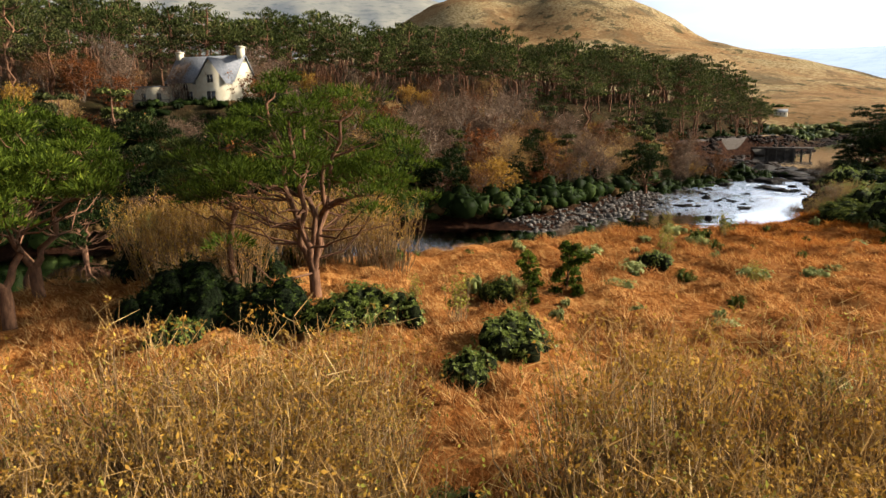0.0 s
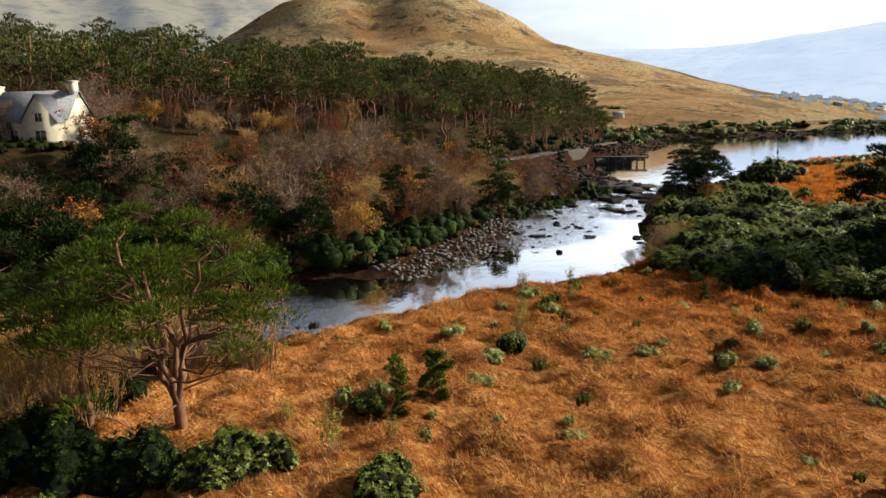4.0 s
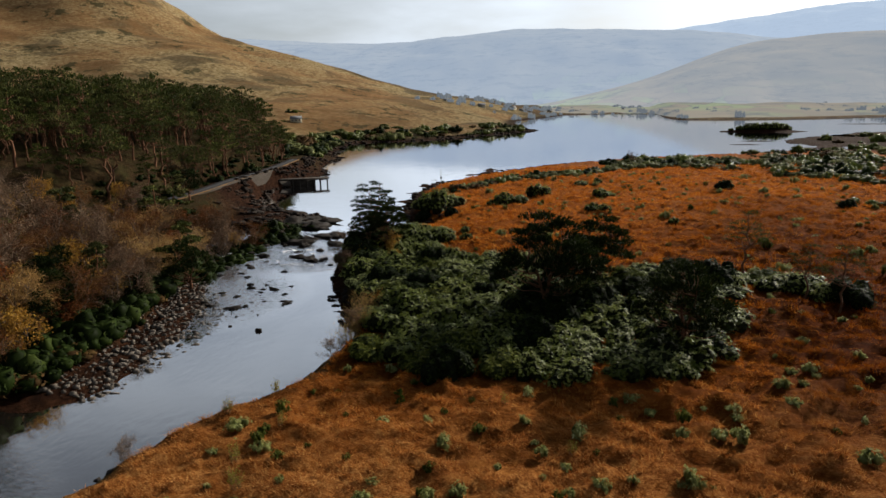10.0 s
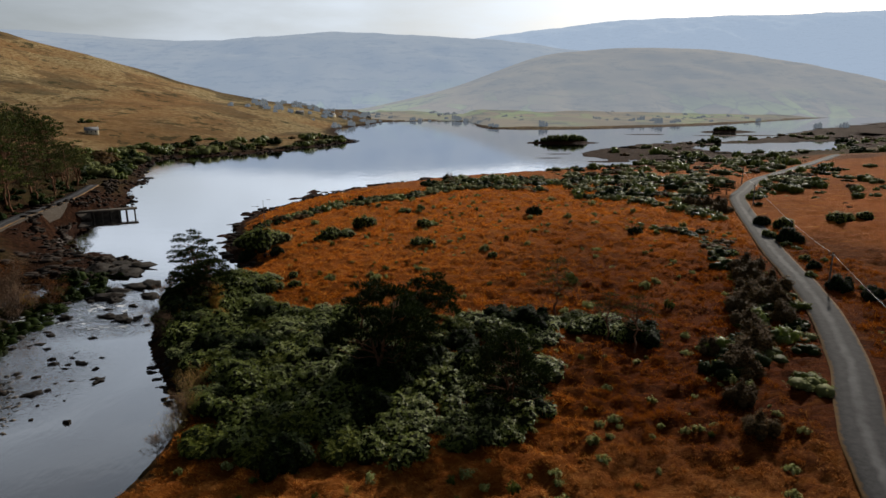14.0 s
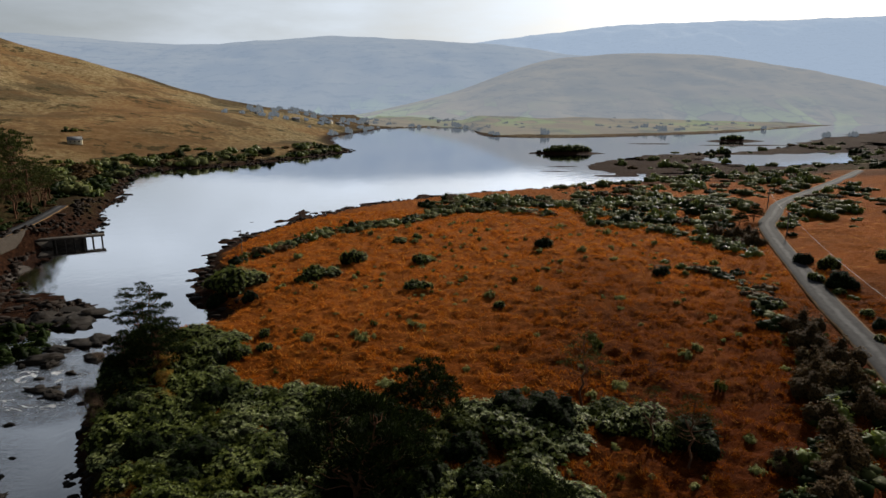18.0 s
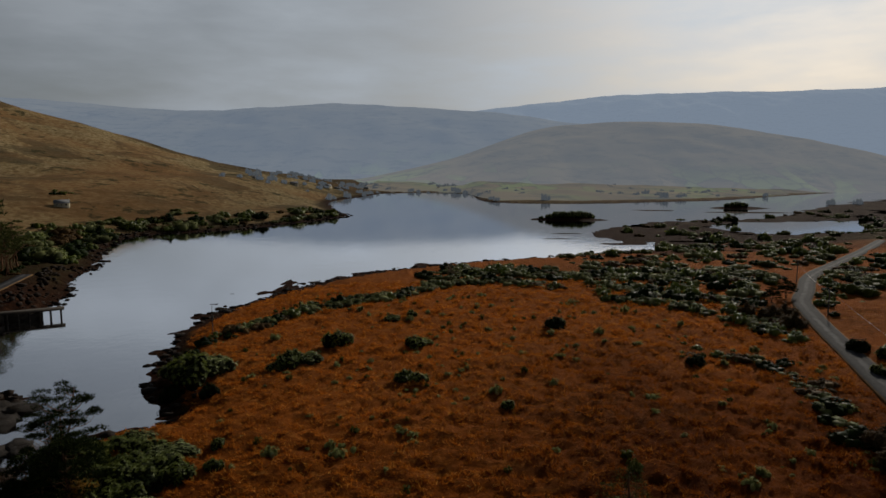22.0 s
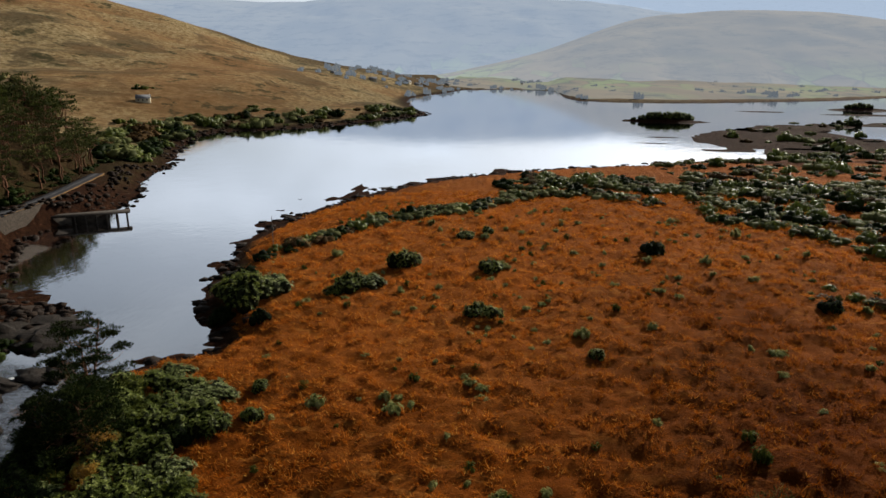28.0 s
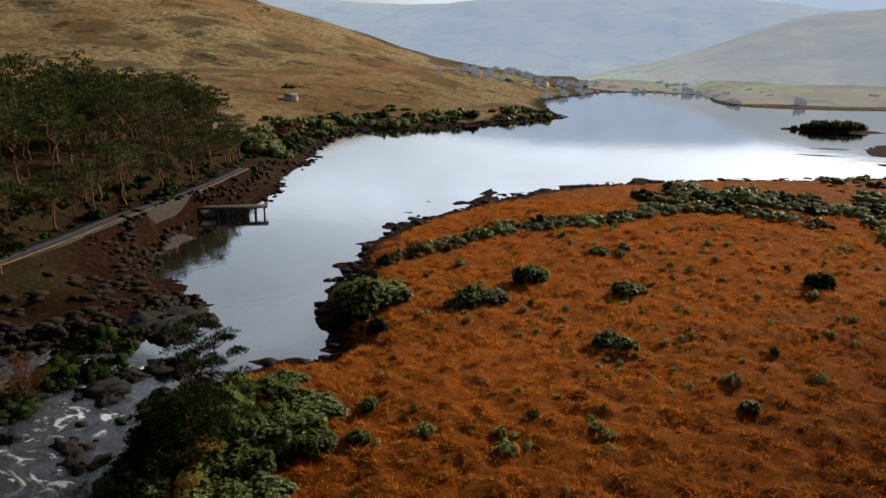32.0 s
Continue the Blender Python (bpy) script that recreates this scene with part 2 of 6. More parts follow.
def water_material():
    n = Nodes("dark_peaty_water")
    p = n.place((1, 1, 1))
    rip = n.math("ADD", n.noise(n.place((1, 0.55, 1)), 1.1, 3, 0.5), n.math("MULTIPLY", n.noise(p, 0.13, 2), 2.0))
    a = n.attr("rapid")
    chop = n.math("MULTIPLY", n.noise(n.place((1.0, 1.5, 1)), 1.3, 5, 0.65, 0.8), a.outputs["Fac"])
    foam = n.math("MULTIPLY", n.ramp(n.noise(n.place((0.6, 1.0, 1)), 0.42, 7, 0.68, 1.6), (0.53, 0.0), (0.62, 0.85)), n.ramp(a.outputs["Fac"], (0.62, 0.0), (0.95, 1.0)))
    col = n.mix(foam, (0.012, 0.010, 0.008), (0.75, 0.77, 0.78))
    b2 = n.add("ShaderNodeBump")
    b2.inputs["Strength"].default_value, b2.inputs["Distance"].default_value = 0.6, 0.5
    n.link(chop, b2.inputs["Height"])
    m = n.put(col, n.mix(foam, 0.05, 0.6), rip, 0.07, 0.2, 0.5)
    b1 = [x for x in n.tree.nodes if x.type == "BUMP" and x != b2][0]
    n.link(b2.outputs[0], b1.inputs["Normal"])
    # clear seen from above, a mirror at low angles
    lw, gloss, mx = n.add("ShaderNodeLayerWeight"), n.add("ShaderNodeBsdfGlossy"), n.add("ShaderNodeMixShader")
    gloss.inputs["Color"].default_value = (0.95, 0.96, 1.0, 1)
    n.link(n.mix(foam, 0.035, 0.5), gloss.inputs["Roughness"])
    n.link(b1.outputs[0], gloss.inputs["Normal"])
    lw.inputs["Blend"].default_value = 0.5
    n.link(n.math("MULTIPLY", n.ramp(lw.outputs["Facing"], (0.36, 0.04), (0.50, 0.20), (0.66, 0.54), (0.80, 1.0)), n.math("SUBTRACT", 1.0, foam)), mx.inputs[0])
    n.link(n.bsdf.outputs[0], mx.inputs[1])
    n.link(gloss.outputs[0], mx.inputs[2])
    n.link(mx.outputs[0], n.out.inputs["Surface"])
    return m


def road_material():
    n = Nodes("worn_wet_asphalt")
    v = n.attr("across").outputs["Fac"]
    p = n.place()
    base = n.ramp(n.noise(p, 1.3, 6, 0.7), (0.3, (0.020, 0.020, 0.022)), (0.7, (0.042, 0.042, 0.045)))
    mid = n.math("ADD", v, n.math("MULTIPLY", n.math("SUBTRACT", n.noise(p, 0.35, 4), 0.5), 0.28))
    crown = n.ramp(mid, (0.36, 0.0), (0.46, 0.8), (0.54, 0.8), (0.66, 0.0))
    col = n.mix(n.math("MULTIPLY", crown, n.ramp(n.noise(p, 0.25, 5, 0.7), (0.3, 0.2), (0.65, 1.0))), base, (0.10, 0.10, 0.104))
    edge = n.math("ABSOLUTE", n.math("SUBTRACT", v, 0.5))
    col = n.mix(n.ramp(n.math("ADD", edge, n.math("MULTIPLY", n.noise(p, 1.1, 5), 0.14)), (0.48, 0.0), (0.56, 1.0)), col, (0.13, 0.075, 0.03))
    return n.put(col, 0.9, n.noise(p, 9, 4), 0.25, 0.03, 0.05)


def backdrop_material(name, near, far, glow, haze_amount, top):
    """Far hills: their own brown and green below, and the haze put in as emitted light."""
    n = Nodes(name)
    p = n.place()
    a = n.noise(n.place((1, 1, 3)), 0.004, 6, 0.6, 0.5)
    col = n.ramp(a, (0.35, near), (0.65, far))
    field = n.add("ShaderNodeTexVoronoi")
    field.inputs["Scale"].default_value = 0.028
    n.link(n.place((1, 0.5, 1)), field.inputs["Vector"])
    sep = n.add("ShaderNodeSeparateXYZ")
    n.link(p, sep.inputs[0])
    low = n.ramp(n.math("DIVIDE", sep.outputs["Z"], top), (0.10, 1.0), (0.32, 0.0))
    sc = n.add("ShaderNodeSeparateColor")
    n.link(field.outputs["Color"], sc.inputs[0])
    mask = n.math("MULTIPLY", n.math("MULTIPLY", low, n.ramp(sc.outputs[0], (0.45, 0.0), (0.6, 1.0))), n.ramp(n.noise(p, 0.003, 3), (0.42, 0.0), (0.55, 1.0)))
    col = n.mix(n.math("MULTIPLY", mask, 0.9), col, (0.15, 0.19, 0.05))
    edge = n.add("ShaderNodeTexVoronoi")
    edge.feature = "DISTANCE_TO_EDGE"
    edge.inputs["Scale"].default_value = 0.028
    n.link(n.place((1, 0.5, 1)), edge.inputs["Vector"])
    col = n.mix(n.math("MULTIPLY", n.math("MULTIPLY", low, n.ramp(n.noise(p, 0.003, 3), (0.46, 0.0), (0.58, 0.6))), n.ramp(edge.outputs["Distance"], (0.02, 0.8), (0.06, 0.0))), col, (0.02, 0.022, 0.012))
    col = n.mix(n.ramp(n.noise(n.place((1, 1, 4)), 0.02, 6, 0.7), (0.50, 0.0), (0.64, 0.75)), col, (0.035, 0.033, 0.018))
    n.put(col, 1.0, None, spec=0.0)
    # bluish emission paints in the haze
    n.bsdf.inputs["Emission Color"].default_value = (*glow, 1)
    n.bsdf.inputs["Emission Strength"].default_value = haze_amount
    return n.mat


# ---------------------------------------------------------------- the plan of the land
def curve(points, step=3.0):
    """A smooth line (Catmull-Rom) through plan points, as an array of x, y."""
    p = np.array(points, float)
    p = np.vstack([2 * p[0] - p[1], p, 2 * p[-1] - p[-2]])
    out = []
    for a, b, c, d in zip(p, p[1:], p[2:], p[3:]):
        k = max(2, int(np.hypot(*(c - b)) / (step * max(1.0, np.hypot(*b) / 230))))
        t = np.linspace(0, 1, k, endpoint=False)[:, None]
        out.append(0.5 * (2 * b + (c - a) * t + (2 * a - 5 * b + 4 * c - d) * t ** 2 + (3 * b - a - 3 * c + d) * t ** 3))
    return np.vstack([*out, p[-2:-1]])


EAST_SHORE = curve([(-50, -120), (-46, -60), (-42, -25), (-38, -5), (-36, 8), (-33, 16), (-31.5, 25), (-28.5, 33), (-25.5, 40),
                    (-25.3, 48), (-26, 55), (-31, 63), (-38, 74), (-43, 88), (-46, 100), (-42, 108), (-36, 113), (-41, 121), (-45, 127), (-48, 143),
                    (-53, 162), (-49, 188), (-30, 229), (-2, 254), (22, 268), (45, 276), (75, 288), (103, 304), (92, 335), (86, 377),
                    (115, 420), (155, 455), (205, 470), (270, 520), (340, 610), (450, 720), (640, 890), (950, 1140)])
WEST_SHORE = curve([(-80, -120), (-74, -60), (-66, -25), (-60, 0), (-55, 15), (-51.5, 26), (-49, 33), (-48.6, 42), (-51, 52), (-56, 61),
                    (-70, 74), (-77, 85), (-75, 95), (-73, 102), (-66, 107), (-63.6, 118), (-70, 124), (-86, 134), (-98, 150), (-101, 162),
                    (-98, 176), (-100, 194), (-114, 220), (-119, 245), (-136, 284), (-150, 320), (-149, 350), (-127, 366), (-103, 396), (-68, 466),
                    (-68, 490), (-90, 560), (-105, 640), (-100, 700), (-84, 770)])
FAR_SHORE = curve([(-84, 770), (-65, 850), (-15, 868), (35, 845), (42, 700), (60, 656), (150, 654), (250, 702), (335, 752), (490, 897), (740, 1115), (940, 1300)])
WATER = np.vstack([EAST_SHORE, FAR_SHORE[::-1], WEST_SHORE[::-1]])
LAGOON = curve([(160, 400), (182, 440), (225, 452), (288, 466), (266, 428), (246, 392), (212, 384), (190, 374), (160, 400)], 4)
ROAD_EAST = curve([(22, -70), (24, -40), (27, -5), (31, 20), (37.5, 40), (46, 56.5), (53, 73), (58.2, 88.5), (63.4, 107), (71, 131), (80, 158), (85, 171), (92, 182), (106, 204), (126, 226), (160, 262), (220, 330)], 1.5)
ROAD_WEST = curve([(-80, -90), (-84, -30), (-87, 7), (-91, 45), (-93, 80), (-94.5, 110), (-97, 127), (-101, 145), (-105, 172), (-113, 200), (-120, 217), (-131, 240), (-150, 268), (-172, 300), (-185, 350), (-190, 400)], 1.5)


def segment_distance(x, y, line):
    """Distance of points to a line, and the share of the line's length at the nearest place."""
    best, where = np.full(x.shape, 1e9), np.zeros(x.shape)
    for i, (a, b) in enumerate(zip(line, line[1:])):
        ab = b - a
        t = np.clip(((x - a[0]) * ab[0] + (y - a[1]) * ab[1]) / max(ab @ ab, 1e-9), 0, 1)
        d = np.hypot(x - a[0] - t * ab[0], y - a[1] - t * ab[1])
        m = d < best
        best[m], where[m] = d[m], i + t[m]
    return best, where


def inside(x, y, ring):
    hit = np.zeros(x.shape, bool)
    for a, b in zip(ring, np.roll(ring, -1, 0)):
        if a[1] != b[1]:
            m = (a[1] > y) != (b[1] > y)
            hit ^= m & (x < (b[0] - a[0]) * (y - a[1]) / (b[1] - a[1]) + a[0])
    return hit


def ease(v, a, b):
    t = np.clip((v - a) / (b - a), 0, 1)
    return t * t * (3 - 2 * t)


TABLE = np.random.RandomState(4).uniform(-1, 1, (64, 64))


def lattice(x, y, seed):
    """Smooth random values on a unit lattice, turned by the seed."""
    a = 0.7 + 1.3 * seed
    u, v = x * math.cos(a) - y * math.sin(a) + 17.3 * seed, x * math.sin(a) + y * math.cos(a) + 5.1 * seed
    i, j = np.floor(u).astype(int), np.floor(v).astype(int)
    fu, fv = u - i, v - j
    fu, fv = fu * fu * (3 - 2 * fu), fv * fv * (3 - 2 * fv)
    i0, i1, j0, j1 = i % 64, (i + 1) % 64, j % 64, (j + 1) % 64
    return (TABLE[i0, j0] * (1 - fu) + TABLE[i1, j0] * fu) * (1 - fv) + (TABLE[i0, j1] * (1 - fu) + TABLE[i1, j1] * fu) * fv


def rough(x, y, size, seed=0):
    """Soft unevenness of about the given wavelength, between -1 and 1."""
    k = 2.0 / size
    return 0.75 * lattice(x * k, y * k, seed) + 0.4 * lattice(x * k * 2.1, y * k * 2.1, seed + 3) + 0.2 * lattice(x * k * 4.3, y * k * 4.3, seed + 5)


ISLETS = [(89, 463, 29, 9, 1.7), (60, 345, 9, 2.2, 0.35), (86, 326, 14, 3.5, 0.4), (112, 348, 20, 6, 0.45), (120, 330, 16, 4, 0.4), (20, 262, 5, 1.6, 0.3), (268, 600, 26, 11, 2.0), (40, 395, 9, 2.5, 0.35), (96, 352, 13, 5, 0.4), (70, 372, 9, 3, 0.35), (112, 345, 12, 3, 0.4), (180, 560, 30, 6, 0.4), (255, 545, 40, 9, 0.6)]


def land(x, y):
    """Height of the ground, and the masks of its cover."""
    x, y = np.asarray(x, float), np.asarray(y, float)
    dE, _ = segment_distance(x, y, EAST_SHORE[::1])
    dW, _ = segment_distance(x, y, WEST_SHORE[::1])
    dF, _ = segment_distance(x, y, FAR_SHORE[::2])
    dR, _ = segment_distance(x, y, ROAD_WEST[::3])
    dQ, _ = segment_distance(x, y, ROAD_EAST[::3])
    dL, _ = segment_distance(x, y, LAGOON)
    wet, lagoon = inside(x, y, WATER), inside(x, y, LAGOON)
    ragged = 1.2 * rough(x, y, 6, 1) + 0.8 * rough(x, y, 2.6, 2)
    d = np.minimum(np.minimum(dE, dW), dF)
    east = (dE < dW) & (dE <= dF)
    west = (dW <= dE) & (dW <= dF)
    ds = d + np.where(wet, 0, np.clip(d / 4, 0, 1) * ragged)
    # the bog: a low shelf that rises to the road
    bog = 2.9 + 0.024 * np.clip(x + 25, -20, 260) + 0.25 * rough(x, y, 34, 3) + 0.10 * rough(x, y, 9, 0)
    bog = bog + 3.2 * ease(x - 0.2 * (y - 150), 110, 210) * (1 - ease(y, 240, 320)) - 1.9 * ease(y, 190, 300)
    width = 3.2 + 5.0 * ease(y, 55, 100) + 10 * ease(y, 150, 200) + 8 * ease(y, 240, 300)
    he = bog * ease(ds, -0.6, width) ** 0.8
    flats = ease(y, 298, 318) * (1 - ease(ds, 80, 150))
    he = he + (0.12 + 0.75 * rough(x * 0.5, y * 1.6, 22, 4) + 0.25 * rough(x * 0.7, y * 1.6, 7, 2) - he) * flats
    shelf = (0.35 + 0.25 * rough(x, y, 5, 4)) * ease(ds, 0, 2.0) * ease(y, 105, 130) * (1 - flats)
    he = np.maximum(he, shelf)
    # the west side: bank, road bench, steep wood, then the slope
    bank = 1.3 * ease(ds, 0, 3) + 3.6 * ease(ds, 6, 26)
    wside = x < np.interp(y, ROAD_WEST[:, 1], ROAD_WEST[:, 0])
    up = np.where(wside, dR, 0)
    rise = 7.5 * ease(up, 3, 20) + 0.17 * np.clip(up - 10, 0, 130)
    tame = 1 - 0.85 * ease(y, 215, 290)
    hw = bank * (1 - 0.35 * ease(y, 250, 300)) + rise * tame + 0.03 * np.clip(ds, 0, 250) * ease(y, 250, 300)
    hw = hw + (0.35 * rough(x, y, 11, 5) + 0.2 * rough(x, y, 4, 1)) * ease(ds, 3, 12) * ease(dR, 3, 6)
    hf = 0.9 * ease(ds, 0, 10) + 0.012 * np.clip(ds, 0, 400)
    h = np.where(east, he, np.where(west, hw, hf))
    # the great hill to the west, and its shoulder
    r = np.hypot(x + 735, y - 746) + 14 * rough(x, y, 330, 2)
    r2 = np.hypot(x + 830, y - 640) + 12 * rough(x, y, 260, 4)
    steps, profile = (30, 111, 199, 325, 407, 485, 560, 650), (206, 166, 110, 74, 49, 30, 19, 0)
    hill = np.maximum(np.interp(r, steps, profile), 0.98 * np.interp(r2, steps, profile))
    hill = hill + (6 * rough(x, y, 140, 6) + 2.5 * rough(x, y, 40, 3)) * np.clip(hill / 80, 0, 1)
    h = np.maximum(h, np.where(wet, -9, 0))
    h = np.where(wet, h, h + np.clip(hill * ease(d, 0, 60) - h * ease(hill, 0, 30), 0, None))
    # roads lie on a level bench
    bed_w = 4.9 - 1.9 * ease(y, 185, 250)
    h = np.where(~wet & (dR < 11) & (y < 330), bed_w + (h - bed_w) * ease(dR, 2.6, 11), h)
    # water bed
    h = np.where(wet, -0.25 - 1.6 * ease(d, 0, 9), h)
    h = np.where(lagoon & (dL + 5 * rough(x, y * 1.6, 16, 2) > 1.5), -0.8 * ease(dL, 0, 3), h)
    for cx, cy, a, b, top in ISLETS:
        q = ((x - cx) / a) ** 2 + ((y - cy) / b) ** 2 + 0.25 * rough(x, y, 7, 2)
        h = np.maximum(h, np.where(q < 1.5, top * (1 - np.clip(q, 0, 1.5)) , -9))
    ledge = 0.9 * rough(x, y, 15, 3) + 0.35 * rough(x, y, 4.1, 1) + 0.25 - (0.24 - 0.17 * ease(y, 150, 195) * (1 - ease(y, 262, 275))) * dE
    h = np.where(wet & (y > 108) & (y < 420), np.maximum(h, np.clip(0.5 * ledge, -2, 0.45)), h)
    ledge = 0.7 * rough(x, y, 14, 5) + 0.35 * rough(x, y, 4.1, 4) + 0.3 - 0.2 * dW
    h = np.where(wet & (y > 112), np.maximum(h, np.clip(0.5 * ledge, -2, 0.4)), h)
    # level ground for the white house
    flat = ease(np.hypot(x + 102, y - 17), 17, 10)
    h = np.where(west & ~wet, h + (13.45 - h) * flat, h)
    # stony shoal along the inner bend of the river
    shoal = ease(dW + 1.3 * rough(x, y, 7, 5), 9, 1) * ease(y, 26, 34) * (1 - ease(y, 76, 92))
    h = np.where(wet, np.maximum(h, -0.6 + 0.95 * shoal), h)
    bog_mask = np.where(east & ~wet, ease(ds, 1.5, 4.5), 0) * (1 - ease(y, 255, 330))
    mud = np.where(wet, 1.0, 1 - ease(h + 0.35 * rough(x, y, 3, 3), 0.35, 1.3))
    mud = np.where(~east & ~west & ~wet, np.maximum(mud, 0.25), mud)
    mud = np.where(east & (y > 250), np.maximum(mud, (0.75 * ease(rough(x, y, 25, 1), -0.2, 0.5) + 0.6 * ease(y, 295, 315)) * (1 - ease(ds, 80, 150))), mud)
    mud = np.where(west, np.maximum(mud, ease(ds + 2 * rough(x, y, 6, 2), 15, 9) * ease(y, 98, 110) * (1 - ease(y, 188, 215))), mud)
    green = np.where(west & (y > 262) & (y < 276) & (x > -178) & (x < -142), 1.0, 0.0) + ease(np.hypot(x + 76, y - 40), 20, 8) * 0.6
    hilly = np.where(west, np.maximum(ease(hill, 3, 16), 0.85 * ease(y, 228, 252) * ease(ds, 4, 14)), 0) + np.where(~east & ~west, 0.45, 0)
    hilly = np.maximum(hilly, np.where(east, ease(y, 255, 330) * 0.25, 0))
    return h, bog_mask, mud, np.clip(green, 0, 1), np.clip(hilly, 0, 1), dQ, dR, d, wet


def tussock(x, y):
    """The humps of the moor grass."""
    return 0.34 * rough(x, y, 4.5, 2) + 0.36 * rough(x * 0.8, y * 1.2, 2.4, 5) + 0.24 * rough(x, y, 1.5, 7)


def height(x, y):
    return float(land(np.array([float(x)]), np.array([float(y)]))[0][0])


def heights(xy):
    xy = np.asarray(xy, float)
    return land(xy[:, 0], xy[:, 1])[0]


def triangles(name, verts, faces, material, smooth=False):
    """A mesh from arrays of vertices and of triangles or quads."""
    me = bpy.data.meshes.new(name)
    verts, faces = np.asarray(verts, np.float32), np.asarray(faces, np.int32)
    k = faces.shape[1]
    me.vertices.add(len(verts))
    me.vertices.foreach_set("co", verts.ravel())
    me.loops.add(faces.size)
    me.loops.foreach_set("vertex_index", faces.ravel())
    me.polygons.add(len(faces))
    me.polygons.foreach_set("loop_start", np.arange(0, faces.size, k, dtype=np.int32))
    me.update(calc_edges=True)
    if smooth:
        me.polygons.foreach_set("use_smooth", np.ones(len(faces), bool))
    for m in (material if isinstance(material, (list, tuple)) else [material]):
        me.materials.append(m)
    return me


def grid_faces(nx, ny):
    i, j = np.meshgrid(np.arange(nx - 1), np.arange(ny - 1), indexing="ij")
    a = (i * ny + j).ravel()
    return np.stack([a, a + ny, a + ny + 1, a + 1], 1)


def graded(lo, hi, a, b, step, grow=1.06):
    """Coordinates from lo to hi, close together between a and b."""
    mid = list(np.arange(a, b, step))
    up, s, v = [], step, b
    while v < hi:
        up.append(v)
        s *= grow
        v += s
    dn, s, v = [], step, a
    while v > lo:
        s *= grow
        v -= s
        dn.append(v)
    return np.array(dn[::-1] + mid + up + [hi])


GROUND = ground_material()
gx, gy = graded(-2600, 3000, -52, 60, 0.62, 1.05), graded(-400, 4200, -10, 100, 0.6, 1.022)
GX, GY = np.meshgrid(gx, gy, indexing="ij")
GH, BOG, MUD, GREEN, HILLY, DQ, DR, DSH, WET = land(GX.ravel(), GY.ravel())
GH = GH + tussock(GX.ravel(), GY.ravel()) * BOG * ease(DQ, 2.4, 4.5)
ground = new("ground", triangles("ground", np.stack([GX.ravel(), GY.ravel(), GH], 1), grid_faces(len(gx), len(gy)), GROUND, True))
za = ground.data.attributes.new("zone", "FLOAT_COLOR", "POINT")
za.data.foreach_set("color", np.stack([BOG, MUD, GREEN, HILLY], 1).astype(np.float32).ravel())
# mask of the straw grass and the brightness painted with it
pa = ground.data.attributes.new("pale", "FLOAT", "POINT")
pa.data.foreach_set("value", (1 - ease(GY.ravel() + 5 * rough(GX.ravel(), GY.ravel(), 14, 2), 8, 50)).astype(np.float32))
tagged(ground, "rust-brown bog, dark wood floor and hill grass", "ground", kind="structure")

# water: one sheet at lake level, choppy where the river runs over stones
wx, wy = graded(-400, 1400, -110, 0, 1.2, 1.08), graded(-130, 1500, -20, 130, 1.2, 1.06)
WX, WY = np.meshgrid(wx, wy, indexing="ij")
RAPID = [(-56, 88, 17, 12, 0.75), (-61, 86, 11, 5, 1.35), (-53, 91.5, 9, 4, 1.35), (-67, 81, 6, 5, 1.2), (-48, 84, 9, 6, 1.25), (-49, 64, 10, 12, 0.45), (-44, 13, 12, 11, 0.8), (-62, 98, 12, 7, 1.2), (-58, 101, 7, 4, 1.2), (-66, 92, 6, 5, 1.1)]
rap = np.zeros(WX.size)
for cx, cy, a, b, s in RAPID:
    rap = np.maximum(rap, s * np.clip(1.25 - np.hypot((WX.ravel() - cx) / a, (WY.ravel() - cy) / b), 0, 1))
wz = 0.12 * rap * rough(WX.ravel(), WY.ravel(), 3.2, 4)
water = new("water", triangles("water", np.stack([WX.ravel(), WY.ravel(), wz], 1), grid_faces(len(wx), len(wy)), water_material(), True))
ra = water.data.attributes.new("rapid", "FLOAT", "POINT")
ra.data.foreach_set("value", rap.astype(np.float32))
tagged(water, "still dark river and lake water mirroring the pale sky", "water", kind="structure")


def road_strip(name, line, half, lift, label):
    d = np.gradient(line, axis=0)
    d /= np.hypot(d[:, 0], d[:, 1])[:, None]
    side = np.stack([d[:, 1], -d[:, 0]], 1)
    prof = [(-1.0, -0.35), (-1.0, 0.0), (-0.5, 0.05), (0.0, 0.07), (0.5, 0.05), (1.0, 0.0), (1.0, -0.35)]
    mid = heights(line)
    mid = np.convolve(np.pad(mid, 8, "edge"), np.ones(17) / 17, "valid")
    wob = 0.12 * rough(line[:, 0], line[:, 1], 9, 2)
    rows, across = [], []
    for k, (u, dz) in enumerate(prof):
        xy = line + side * (u * (half + wob))[:, None]
        rows.append(np.column_stack([xy, mid + lift + dz]))
        across += [np.full(len(line), (u + 1) / 2)]
    v = np.stack(rows, 0).reshape(-1, 3)
    ob = new(name, triangles(name, v, grid_faces(len(prof), len(line))[:, ::-1], road_material(), True))
    at = ob.data.attributes.new("across", "FLOAT", "POINT")
    at.data.foreach_set("value", np.concatenate(across).astype(np.float32))
    return tagged(ob, label, "road", kind="structure")


road_strip("road_east", ROAD_EAST, 2.15, 0.16, "narrow grey asphalt lane with a pale worn crown")
road_strip("road_west", ROAD_WEST[:196], 1.9, 0.14, "narrow grey lane along the wooded shore")


